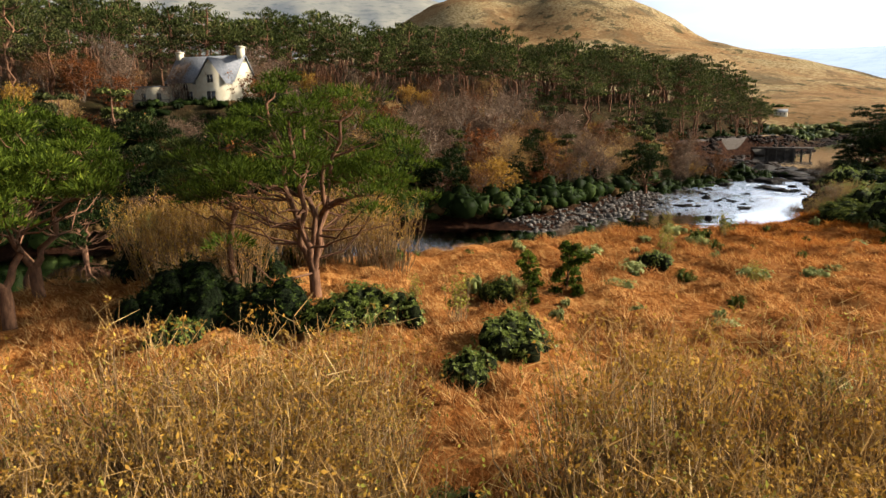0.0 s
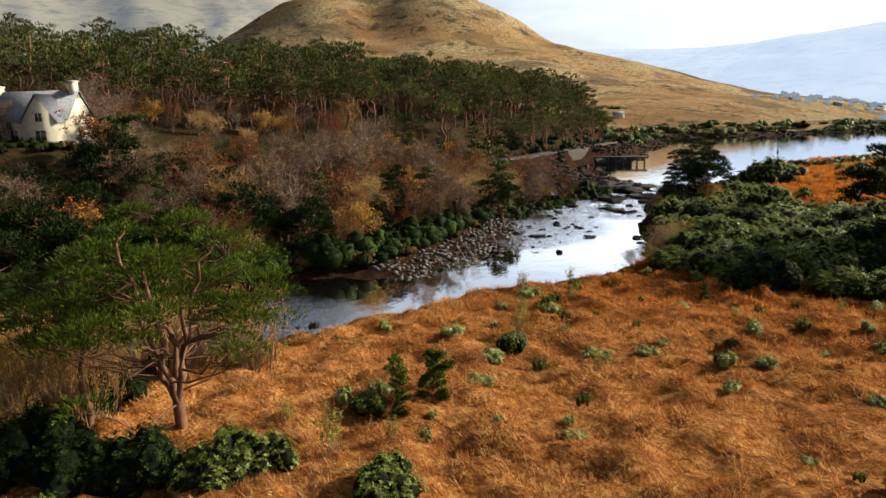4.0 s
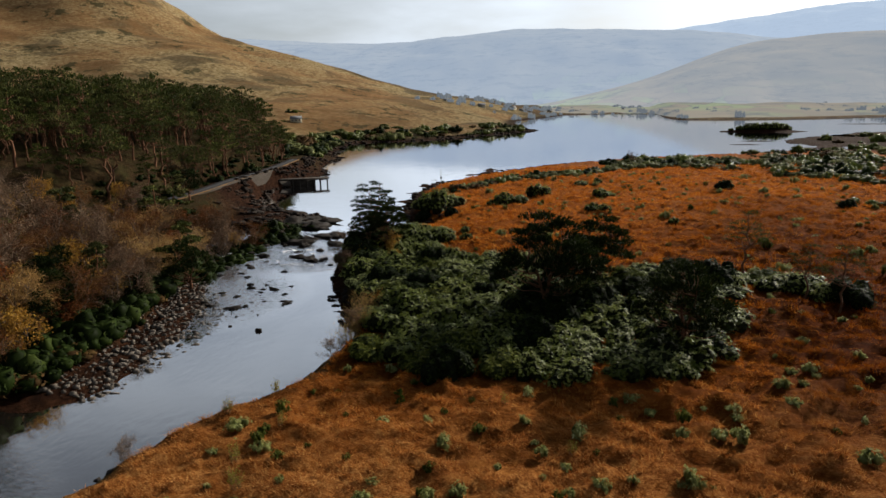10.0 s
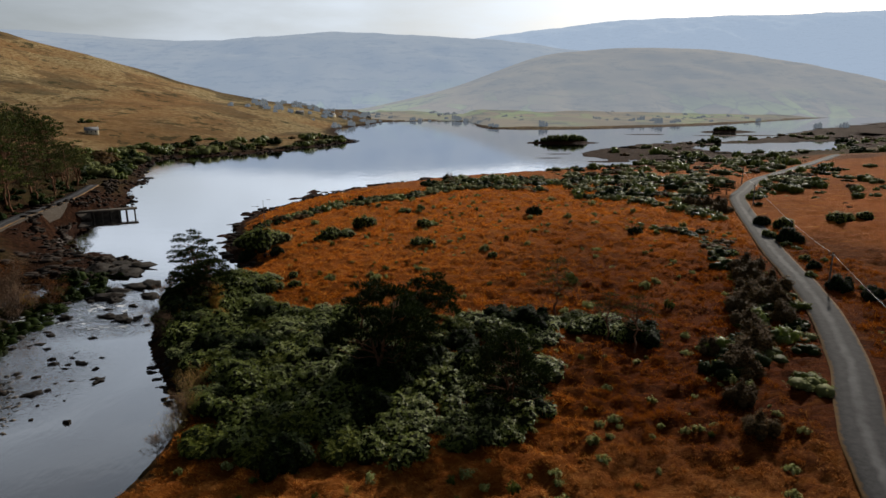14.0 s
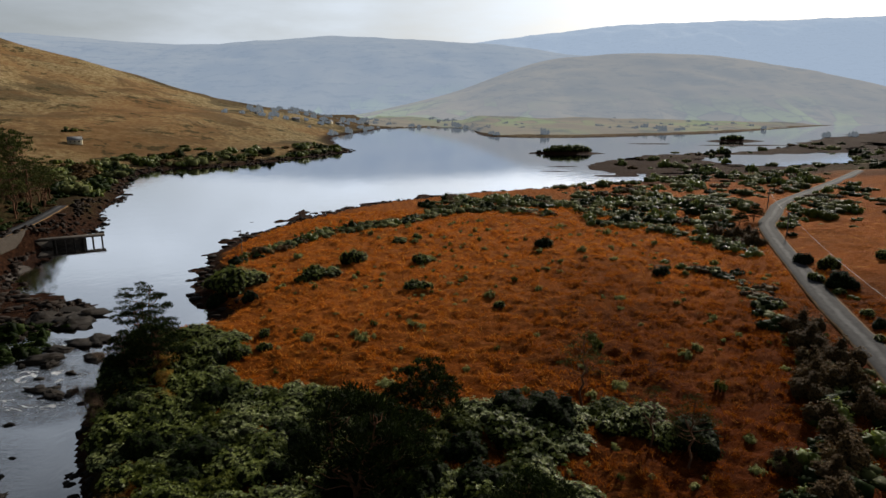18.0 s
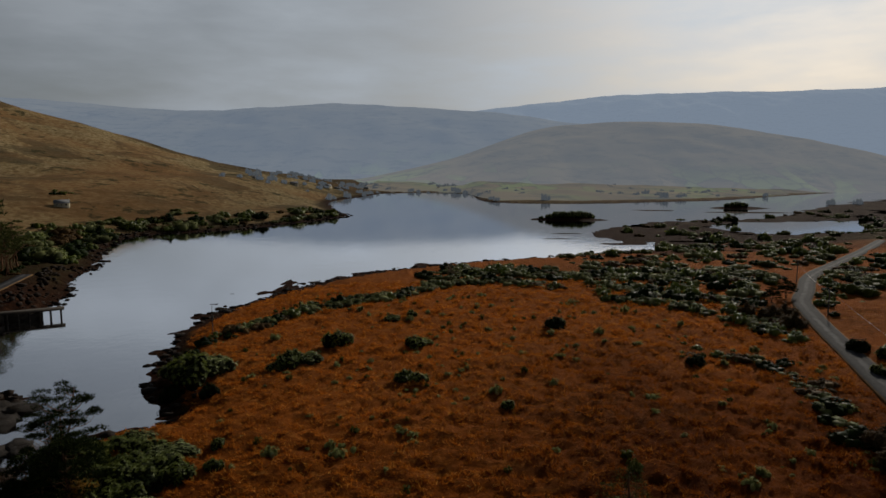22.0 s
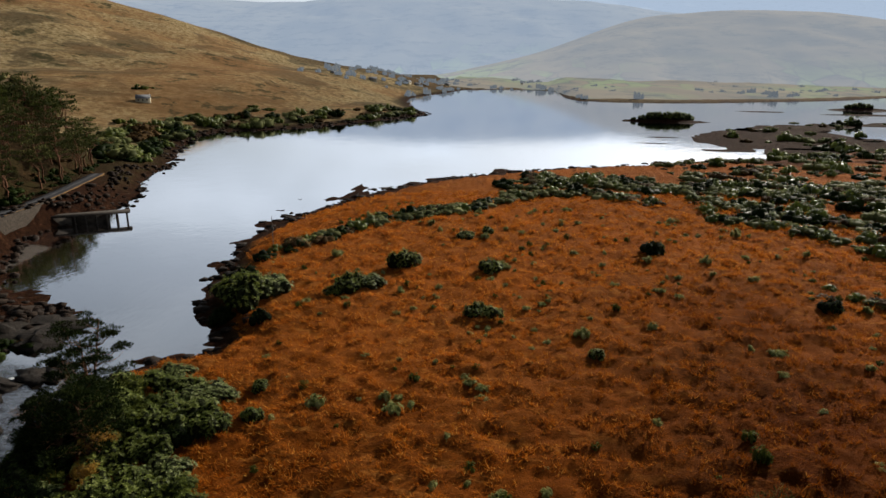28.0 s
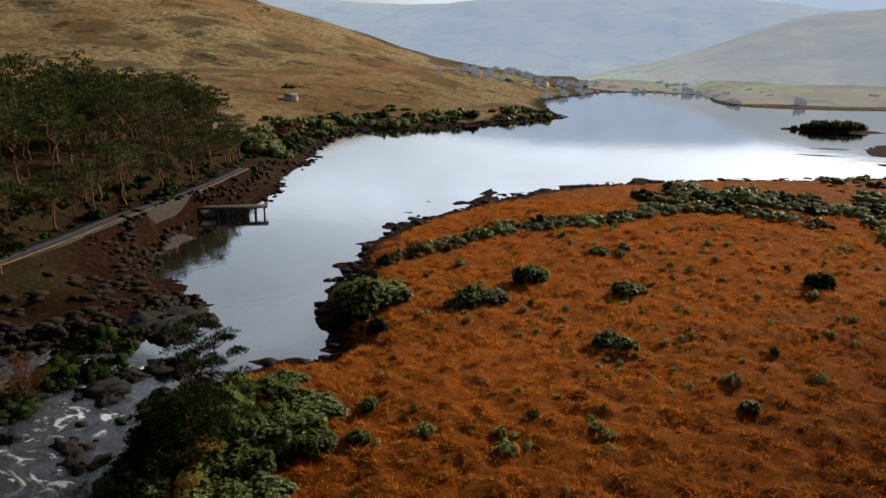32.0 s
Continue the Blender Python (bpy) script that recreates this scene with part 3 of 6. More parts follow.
# far ridges, beyond the village
def ridge(name, near_y, crest_y, xs, zs, material, label, seed=1):
    """A long hill across the view: crest heights at plan x, falling to the valley on the near side."""
    cx = np.linspace(xs[0], xs[-1], 200)
    top = np.interp(cx, xs, zs)
    top = np.convolve(np.pad(top, 7, "edge"), np.ones(15) / 15, "valid")
    T = np.linspace(0, 1, 46)
    X, TT = np.meshgrid(cx, T, indexing="ij")
    top = top[:, None] + 0.006 * max(zs) * rough(X, X * 0.3, 230, seed) + 0.002 * max(zs) * rough(X, X * 0.2, 60, seed)
    Z = top * np.sin(TT * math.pi * 0.5) ** 1.3 + 0.05 * top * rough(X, TT * 900, 260, seed + 1) * np.sin(TT * math.pi)
    Y = near_y + TT * (crest_y - near_y) + 30 * rough(X, X, 300, seed) * (1 - TT)
    v = np.stack([X.ravel(), Y.ravel(), Z.ravel() - 2], 1)
    return tagged(new(name, triangles(name, v, grid_faces(200, 46), material, True)), label, "hill", kind="structure")


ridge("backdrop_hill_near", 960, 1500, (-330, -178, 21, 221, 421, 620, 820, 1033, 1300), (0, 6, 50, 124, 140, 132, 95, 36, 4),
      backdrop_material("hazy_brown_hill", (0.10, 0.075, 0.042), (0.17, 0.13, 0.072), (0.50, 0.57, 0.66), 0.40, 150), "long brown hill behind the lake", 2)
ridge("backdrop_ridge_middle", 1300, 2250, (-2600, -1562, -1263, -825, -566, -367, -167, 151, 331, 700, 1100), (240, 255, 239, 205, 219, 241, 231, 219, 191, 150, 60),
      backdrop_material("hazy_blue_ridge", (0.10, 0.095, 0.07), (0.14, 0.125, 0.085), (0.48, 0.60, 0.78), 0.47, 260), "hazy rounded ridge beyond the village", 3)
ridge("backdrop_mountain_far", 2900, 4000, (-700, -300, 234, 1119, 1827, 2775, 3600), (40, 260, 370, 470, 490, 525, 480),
      backdrop_material("far_haze_blue_mountain", (0.10, 0.11, 0.11), (0.12, 0.12, 0.11), (0.52, 0.65, 0.84), 0.60, 500), "far mountain, pale blue with painted-in haze", 5)


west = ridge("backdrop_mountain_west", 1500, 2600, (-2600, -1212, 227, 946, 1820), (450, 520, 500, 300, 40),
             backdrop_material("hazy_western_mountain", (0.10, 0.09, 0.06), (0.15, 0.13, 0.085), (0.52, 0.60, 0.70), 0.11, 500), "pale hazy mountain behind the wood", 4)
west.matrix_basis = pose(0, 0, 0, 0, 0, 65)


def valley():
    """The low fields beyond the lake, up to the feet of the hills."""
    cx = np.linspace(-112, 1000, 160)
    y0 = np.interp(cx, (-112, -65, -15, 35, 48, 60, 150, 250, 335, 490, 740, 1000), (905, 858, 876, 853, 720, 664, 662, 710, 760, 905, 1123, 1360))
    T = np.linspace(0, 1, 30)
    X, TT = np.meshgrid(cx, T, indexing="ij")
    Y = y0[:, None] + 5 * rough(X, X, 40, 2) + TT * (1400 - y0[:, None])
    Z = 0.5 + 0.02 * TT * (1400 - y0[:, None]) + (1.5 * rough(X, Y, 120, 3) + 2.0) * ease(TT, 0, 0.12)
    # the haze over the fields is part of the material, as emission
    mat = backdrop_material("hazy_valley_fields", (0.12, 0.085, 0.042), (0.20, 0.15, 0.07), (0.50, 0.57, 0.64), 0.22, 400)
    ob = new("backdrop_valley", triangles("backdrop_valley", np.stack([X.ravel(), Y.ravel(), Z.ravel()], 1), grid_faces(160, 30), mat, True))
    return tagged(ob, "hazy green and brown fields beyond the lake", "fields", kind="structure")


valley()


# ---------------------------------------------------------------- materials of the things
def leaf_material(name, dark, light, rough=0.6, spec=0.3, glow=0.3, tip=None, gloss=0.0):
    n = Nodes(name)
    r = n.island()
    col = n.ramp(n.math("ADD", n.math("MULTIPLY", r, 0.75), n.math("MULTIPLY", n.random(), 0.25)), (0.0, dark), (0.75, light), (1.0, tip or light))
    n.put(col, rough if gloss else max(rough, 0.6), None, spec=gloss or spec * 0.12)
    tr, mx = n.add("ShaderNodeBsdfTranslucent"), n.add("ShaderNodeMixShader")
    n.link(col, tr.inputs["Color"])
    mx.inputs[0].default_value = glow
    n.link(n.bsdf.outputs[0], mx.inputs[1])
    n.link(tr.outputs[0], mx.inputs[2])
    n.link(mx.outputs[0], n.out.inputs["Surface"])
    return n.mat


def bark_material(name, dark, light, scale=6.0):
    n = Nodes(name)
    f = n.noise(n.coords("Object", (1, 1, 0.3)), scale, 6, 0.7)
    col = n.mix(n.ramp(n.random(), (0.0, 0.0), (1.0, 0.35)), n.ramp(f, (0.3, dark), (0.7, light)), dark)
    return n.put(col, 0.95, f, 0.6, 0.05, 0.06)


def stone_material(name, dark, light, rough_v=0.75):
    n = Nodes(name)
    p = n.place()
    f = n.noise(p, 2.2, 7, 0.7)
    col = n.mix(n.ramp(n.island(), (0.0, 0.0), (1.0, 0.55)), n.ramp(f, (0.3, dark), (0.72, light)), dark)
    return n.put(col, rough_v, f, 0.9, 0.2, 0.15)


def plain_material(name, dark, light, rough_v=0.8, scale=3.0, spec=0.3, metal=0.0):
    n = Nodes(name)
    f = n.noise(n.place(), scale, 6, 0.65)
    n.bsdf.inputs["Metallic"].default_value = metal
    return n.put(n.ramp(f, (0.3, dark), (0.7, light)), rough_v, f, 0.2, 0.02, spec)


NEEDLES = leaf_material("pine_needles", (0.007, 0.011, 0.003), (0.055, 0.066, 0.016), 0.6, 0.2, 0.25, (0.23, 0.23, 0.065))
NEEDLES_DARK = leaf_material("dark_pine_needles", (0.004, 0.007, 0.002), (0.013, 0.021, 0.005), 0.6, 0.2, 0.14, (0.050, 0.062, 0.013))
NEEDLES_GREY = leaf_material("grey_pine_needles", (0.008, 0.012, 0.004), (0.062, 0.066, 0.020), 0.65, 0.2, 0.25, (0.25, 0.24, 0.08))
# brighter copy for the near crowns, the sunlight on them put into the colour
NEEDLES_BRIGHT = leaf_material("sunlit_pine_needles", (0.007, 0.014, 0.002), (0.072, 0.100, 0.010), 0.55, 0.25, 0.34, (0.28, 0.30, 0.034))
# the pale last colour paints the sky's sheen onto some of the leaves
RHODO = leaf_material("rhododendron_leaves", (0.028, 0.040, 0.006), (0.155, 0.188, 0.032), 0.45, 0.4, 0.4, (0.44, 0.47, 0.16), 0.14)
RHODO_LIGHT = leaf_material("yellowish_rhododendron_leaves", (0.020, 0.030, 0.005), (0.085, 0.100, 0.016), 0.5, 0.2, 0.3, (0.22, 0.22, 0.05), 0.02)
RHODO_DARK = leaf_material("dark_evergreen_leaves", (0.004, 0.007, 0.002), (0.020, 0.032, 0.007), 0.5, 0.15, 0.25, (0.060, 0.076, 0.018), 0.015)
RUSSET = leaf_material("russet_leaves", (0.055, 0.017, 0.006), (0.165, 0.056, 0.018), 0.7, 0.2, 0.3, (0.28, 0.12, 0.035))
HEATH = leaf_material("brown_heath_leaves", (0.026, 0.015, 0.006), (0.085, 0.050, 0.018), 0.7, 0.2, 0.2, (0.17, 0.105, 0.035))
GOLD = leaf_material("gold_leaves", (0.16, 0.075, 0.012), (0.36, 0.20, 0.035), 0.65, 0.2, 0.35, (0.46, 0.33, 0.06))
# a paler copy, with more of the leaf sheen put into the colour
RHODO_SHEEN = leaf_material("sheen_rhododendron_leaves", (0.036, 0.050, 0.011), (0.20, 0.235, 0.070), 0.45, 0.4, 0.4, (0.62, 0.65, 0.32), 0.16)
OLIVE = leaf_material("yellow_green_leaves", (0.10, 0.09, 0.015), (0.24, 0.22, 0.035), 0.6, 0.3, 0.35, (0.40, 0.35, 0.06))
TWIGS = leaf_material("bare_grey_brown_twigs", (0.030, 0.018, 0.011), (0.165, 0.105, 0.066), 0.8, 0.2, 0.2, (0.42, 0.31, 0.23))
TWIGS_RED = leaf_material("bare_reddish_twigs", (0.030, 0.013, 0.005), (0.125, 0.055, 0.020), 0.8, 0.2, 0.25, (0.27, 0.14, 0.055))
TWIGS_GOLD = leaf_material("straw_brown_twigs", (0.14, 0.075, 0.024), (0.40, 0.24, 0.085), 0.8, 0.2, 0.25, (0.58, 0.42, 0.19))
PINE_BARK = bark_material("reddish_pine_bark", (0.045, 0.024, 0.015), (0.22, 0.11, 0.06))
STRAW_BARK = bark_material("straw_brown_bark", (0.09, 0.055, 0.026), (0.34, 0.22, 0.11))
GREY_BARK = bark_material("grey_bark", (0.045, 0.033, 0.024), (0.20, 0.15, 0.11))
SHADE_WOOD = bark_material("shaded_inner_stems", (0.008, 0.009, 0.005), (0.030, 0.030, 0.016))
ROCK_WET = stone_material("dark_wet_rock", (0.005, 0.004, 0.003), (0.034, 0.026, 0.020), 0.85)
ROCK_GREY = stone_material("grey_river_stone", (0.028, 0.023, 0.019), (0.20, 0.17, 0.14), 0.85)
ROCK_WEED = stone_material("weed_brown_shore_rock", (0.004, 0.003, 0.002), (0.034, 0.018, 0.009), 0.9)
WHITE_WALL = plain_material("cream_white_render", (0.36, 0.315, 0.22), (0.48, 0.43, 0.32), 0.9, 1.5, 0.1)
SLATE = plain_material("pale_slate_roof", (0.11, 0.112, 0.12), (0.20, 0.205, 0.215), 0.9, 2.5, 0.1)
DARK_PANE = plain_material("dark_window_pane", (0.02, 0.022, 0.025), (0.035, 0.038, 0.042), 0.1, 1.0, 0.6)
WOOD_GREY = plain_material("weathered_grey_wood", (0.06, 0.05, 0.042), (0.17, 0.15, 0.125), 0.85, 4.0)
CONCRETE = plain_material("stained_dark_concrete", (0.014, 0.011, 0.009), (0.05, 0.04, 0.03), 0.9, 1.2)
WIRE = plain_material("pale_cable", (0.22, 0.20, 0.18), (0.32, 0.30, 0.27), 0.5, 4.0)


def shade_heart(name, dark, light):
    """A dark filling for a dense shrub, the shade between its leaves put into the colour."""
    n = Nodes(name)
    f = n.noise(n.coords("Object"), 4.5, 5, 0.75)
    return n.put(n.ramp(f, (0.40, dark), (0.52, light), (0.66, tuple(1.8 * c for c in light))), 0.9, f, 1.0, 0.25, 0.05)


HEARTS = {RHODO.name: shade_heart("shaded_rhododendron_core", (0.004, 0.005, 0.0015), (0.016, 0.020, 0.006)),
          RHODO_SHEEN.name: shade_heart("shaded_pale_rhododendron_core", (0.005, 0.006, 0.002), (0.024, 0.028, 0.011)),
          HEATH.name: shade_heart("shaded_brown_heath_core", (0.014, 0.009, 0.004), (0.06, 0.041, 0.018)),
          RHODO_DARK.name: shade_heart("shaded_evergreen_core", (0.002, 0.003, 0.001), (0.008, 0.012, 0.004)),
          RHODO_LIGHT.name: shade_heart("shaded_yellowish_core", (0.006, 0.009, 0.002), (0.026, 0.034, 0.008))}


def grass_material():
    n = Nodes("rusty_moor_grass")
    p = n.place()
    mid = n.noise(p, 0.22, 5, 0.6)
    col = n.ramp(n.island(), (0.0, (0.18, 0.042, 0.004)), (0.45, (0.34, 0.092, 0.007)), (0.8, (0.48, 0.160, 0.016)), (1.0, (0.68, 0.34, 0.066)))
    col = n.mix(n.ramp(mid, (0.46, 0.0), (0.70, 0.4)), col, (0.09, 0.02, 0.002))
    col = n.sward(col)
    # straw blades near the start, part of their brightness being light put into the colour
    straw = n.ramp(n.island(), (0.0, (0.12, 0.042, 0.012)), (0.5, (0.36, 0.150, 0.042)), (1.0, (0.66, 0.42, 0.17)))
    straw = n.mix(n.ramp(mid, (0.45, 0.0), (0.68, 0.5)), straw, (0.14, 0.046, 0.012))
    sep = n.add("ShaderNodeSeparateXYZ")
    n.link(n.place(), sep.inputs[0])
    reach = n.math("ADD", n.math("DIVIDE", sep.outputs["Y"], 100.0), n.math("MULTIPLY", n.math("SUBTRACT", n.noise(p, 0.07, 3), 0.5), 0.3))
    col = n.mix(n.ramp(reach, (0.08, 1.0), (0.50, 0.0)), col, straw)
    n.put(col, 0.9, None, spec=0.03)
    tr, mx = n.add("ShaderNodeBsdfTranslucent"), n.add("ShaderNodeMixShader")
    n.link(col, tr.inputs["Color"])
    mx.inputs[0].default_value = 0.40
    n.link(n.bsdf.outputs[0], mx.inputs[1])
    n.link(tr.outputs[0], mx.inputs[2])
    n.link(mx.outputs[0], n.out.inputs["Surface"])
    return n.mat


MOOR_GRASS = grass_material()


# ---------------------------------------------------------------- shapes
def unit(v):
    return v / np.maximum(np.linalg.norm(v, axis=-1, keepdims=True), 1e-9)


def tube(points, radii, sides=5):
    """A tapered round bar along points: vertices and quads."""
    p, r = np.asarray(points, float), np.asarray(radii, float)
    t = unit(np.gradient(p, axis=0))
    ref = np.where(np.abs(t[:, 2:3]) > 0.9, [[1.0, 0, 0]], [[0, 0, 1.0]])
    u = unit(np.cross(t, ref))
    w = np.cross(t, u)
    a = np.arange(sides) * 2 * math.pi / sides
    v = p[:, None] + r[:, None, None] * (np.cos(a)[None, :, None] * u[:, None] + np.sin(a)[None, :, None] * w[:, None])
    k, n = np.meshgrid(np.arange(len(p) - 1), np.arange(sides), indexing="ij")
    k, n = k.ravel(), n.ravel()
    m = (n + 1) % sides
    return v.reshape(-1, 3), np.stack([k * sides + n, k * sides + m, (k + 1) * sides + m, (k + 1) * sides + n], 1)


def leaf_cards(rng, c, nrm, length, width):
    """One small pointed leaf for each centre, turned at random about its normal."""
    c, nrm = np.asarray(c), unit(np.asarray(nrm))
    q = unit(np.cross(nrm, unit(rng.normal(size=c.shape))))
    w = np.cross(nrm, q)
    s = rng.uniform(0.7, 1.3, (len(c), 1))
    fold = nrm * (width * 0.25)
    v = np.stack([c - q * length * s / 2, c + w * width * s / 2 - fold, c + q * length * s / 2, c - w * width * s / 2 - fold], 1).reshape(-1, 3)
    return v, np.arange(len(v)).reshape(-1, 4)


def rosettes(rng, c, axis, k, length, width):
    """Whorls of k pointed leaves round the end of each shoot."""
    c, axis = np.asarray(c), unit(np.asarray(axis))
    u = unit(np.cross(axis, rng.normal(size=c.shape)))
    w = np.cross(axis, u)
    a = (np.arange(k)[None, :] + rng.uniform(-0.25, 0.25, (len(c), k))) * 2 * math.pi / k
    d = np.cos(a)[..., None] * u[:, None] + np.sin(a)[..., None] * w[:, None] + axis[:, None] * rng.uniform(-0.1, 0.75, (len(c), k, 1))
    d = unit(d) * length * rng.uniform(0.7, 1.25, (len(c), k, 1))
    side = unit(np.cross(np.broadcast_to(axis[:, None], d.shape), d)) * width / 2
    b, mid = np.broadcast_to(c[:, None], d.shape), c[:, None] + d * 0.55 + axis[:, None] * length * 0.08
    v = np.stack([b, mid - side, c[:, None] + d, mid + side], 2).reshape(-1, 3)
    return v, np.arange(len(v)).reshape(-1, 4)


def needle_sprays(rng, c, axis, length, width):
    """One narrow spray of needles for each shoot, along its axis."""
    c, axis = np.asarray(c), unit(np.asarray(axis))
    w = unit(np.cross(axis, rng.normal(size=c.shape))) * width / 2
    L = axis * length * rng.uniform(0.6, 1.25, (len(c), 1))
    v = np.stack([c - L * 0.35, c - w + L * 0.1, c + L * 0.65, c + w + L * 0.1], 1).reshape(-1, 3)
    return v, np.arange(len(v)).reshape(-1, 4)


def join(pieces):
    vs, fs, k = [], [], 0
    for v, f in pieces:
        vs.append(v)
        fs.append(f + k)
        k += len(v)
    return np.vstack(vs), np.vstack(fs)


def blob(rng, c, r, rough_v=0.18, lat=6, lon=9):
    """A lumpy closed stone-like body."""
    th, ph = np.meshgrid(np.linspace(0.0, math.pi, lat), np.arange(lon) * 2 * math.pi / lon, indexing="ij")
    rad = 1 + rough_v * rng.normal(size=th.shape)
    rad[0], rad[-1] = rad[0, 0], rad[-1, 0]
    v = np.stack([np.sin(th) * np.cos(ph), np.sin(th) * np.sin(ph), np.cos(th)], -1) * rad[..., None] * np.asarray(r) + np.asarray(c)
    i, j = np.meshgrid(np.arange(lat - 1), np.arange(lon), indexing="ij")
    i, j = i.ravel(), j.ravel()
    m = (j + 1) % lon
    return v.reshape(-1, 3), np.stack([i * lon + j, (i + 1) * lon + j, (i + 1) * lon + m, i * lon + m], 1)


def part(name, shape, material, parent, label="", smooth=False):
    ob = new(name, triangles(name, shape[0], shape[1], material, smooth))
    ob.parent = parent
    if label:
        ob["label"] = label
    if name in ("foliage", "branchwork", "inner_wood", "twig_mass"):
        ob["kind"] = "stuff"
    return ob


def place_at(x, y, z, turn=0.0, size=1.0, tall=1.0, lean=(0, 0)):
    return pose(x, y, z, lean[0], lean[1], turn) @ Matrix.Diagonal((size, size, size * tall, 1))


class Kind:
    """A few built forms of one kind of thing; put() sets the next one down, the form itself first and then copies."""

    def __init__(self, forms):
        self.forms, self.used = forms, [False] * len(forms)

    def put(self, k, m, label="", group=""):
        k %= len(self.forms)
        ob = self.forms[k]
        if self.used[k]:
            ob = copy_thing(ob, m @ Matrix.Diagonal((1 / ob.scale.x, 1 / ob.scale.y, 1 / ob.scale.z, 1)))
        else:
            ob.matrix_basis = m
            self.used[k] = True
        if label or group:
            tagged(ob, label, "", group)
        return ob

    def joined(self, name, places, label, category):
        """Many alike, too many to count, as one mesh: places are pairs of form and pose."""
        packs = []
        for ob in self.forms:
            for c in ob.children:
                me = c.data
                co, ix = np.zeros(len(me.vertices) * 3, np.float32), np.zeros(len(me.loops), np.int32)
                me.vertices.foreach_get("co", co)
                me.loops.foreach_get("vertex_index", ix)
                packs.append((ob, me.materials[0], co.reshape(-1, 3), ix.reshape(-1, 4)))
        mats = []
        for p in packs:
            if p[1] not in mats:
                mats.append(p[1])
        shapes, slots = [], []
        for k, m in places:
            a = np.array(m)
            for ob, mat, co, ix in packs:
                if ob is self.forms[k % len(self.forms)]:
                    shapes.append((co @ a[:3, :3].T + a[:3, 3], ix))
                    slots.append(np.full(len(ix), mats.index(mat), np.int32))
        ob = new(name, triangles(name, *join(shapes), mats))
        ob.data.polygons.foreach_set("material_index", np.concatenate(slots))
        return tagged(ob, label, category, kind="stuff")

    def close(self):
        for ob, u in zip(self.forms, self.used):
            if not u:
                for o in (*ob.children_recursive, ob):
                    bpy.data.objects.remove(o)


# ---------------------------------------------------------------- plants
def bend(rng, a, b, n, sag=0.0, jit=0.05):
    t = np.linspace(0, 1, n)[:, None]
    p = np.asarray(a) * (1 - t) + np.asarray(b) * t
    L = np.linalg.norm(np.asarray(b) - np.asarray(a))
    p = p + rng.normal(size=p.shape) * jit * L * np.sin(t * math.pi)
    p[:, 2] += (sag * L * np.sin(t * math.pi))[:, 0]
    return p


def pine(seed, H, spread, clear, limbs, pads, per, needles, label, lean=0.08, flat=0.35, leaf=0.34, forks=1, name="pine_tree"):
    """A Scots pine of height H: bare lower trunk, crooked limbs and layered pads of needles."""
    rng = np.random.RandomState(seed)
    root = tagged(new(name), label, "pine")
    trunk, arms, foliage = [], [], []
    for f in range(forks):
        a0 = rng.uniform(0, 6.28) + f * 2.1
        off = H * (lean if forks == 1 else rng.uniform(0.12, 0.26))
        top = np.array([math.cos(a0) * off, math.sin(a0) * off, H * (0.96 if f == 0 else rng.uniform(0.72, 0.92))])
        base = np.array([0.12 * f * math.cos(a0), 0.12 * f * math.sin(a0), -0.4])
        tp = bend(rng, base, top, 9, 0, 0.018)
        trunk.append(tube(tp, np.linspace(0.027 * H / forks ** 0.35, 0.006 * H, 9), 6))
        for i in range(limbs):
            u = clear + (1 - clear) * (i + rng.uniform(0.1, 0.9)) / limbs
            s = tp[min(int(u * 8), 7)] + (tp[min(int(u * 8) + 1, 8)] - tp[min(int(u * 8), 7)]) * (u * 8 % 1)
            az = rng.uniform(0, 6.28)
            q = (u - clear) / (1 - clear)
            reach = spread * math.sqrt(max(1 - ((q - 0.2) / 0.88) ** 2, 0.05)) * rng.uniform(0.6, 1.1)
            e = s + np.array([math.cos(az) * reach, math.sin(az) * reach, H * rng.uniform(-0.03, 0.06) + reach * rng.uniform(0.05, 0.45)])
            lp = bend(rng, s, e, 5, rng.uniform(-0.12, 0.1), 0.05)
            arms.append(tube(lp, np.linspace(0.0085 * H * (1.15 - u * 0.6), 0.012, 5), 3))
            for k in range(pads):
                w = rng.uniform(0.45, 1.05)
                c = s + (e - s) * w + rng.normal(size=3) * [0.3, 0.3, 0.12] * (spread * 0.28)
                if per > 40:
                    arms.append(tube(np.array([lp[3], c]), [0.012, 0.006], 3))
                R = spread * rng.uniform(0.18, 0.34)
                d = unit(rng.normal(size=(per, 3)))
                d[:, 2] = np.abs(d[:, 2]) * 0.9 - 0.25
                pos = c + d * (R * rng.uniform(0.35, 1.05, (per, 1))) * [1, 1, flat]
                foliage.append(leaf_cards(rng, pos, d * [0.6, 0.6, 1] + rng.normal(size=d.shape) * 0.55, leaf, leaf * (0.26 if per > 60 else 0.42)))
    part("trunk", join(trunk), PINE_BARK, root, "", True)
    part("branchwork", join(arms), PINE_BARK, root)
    part("foliage", join(foliage), needles, root)
    return root


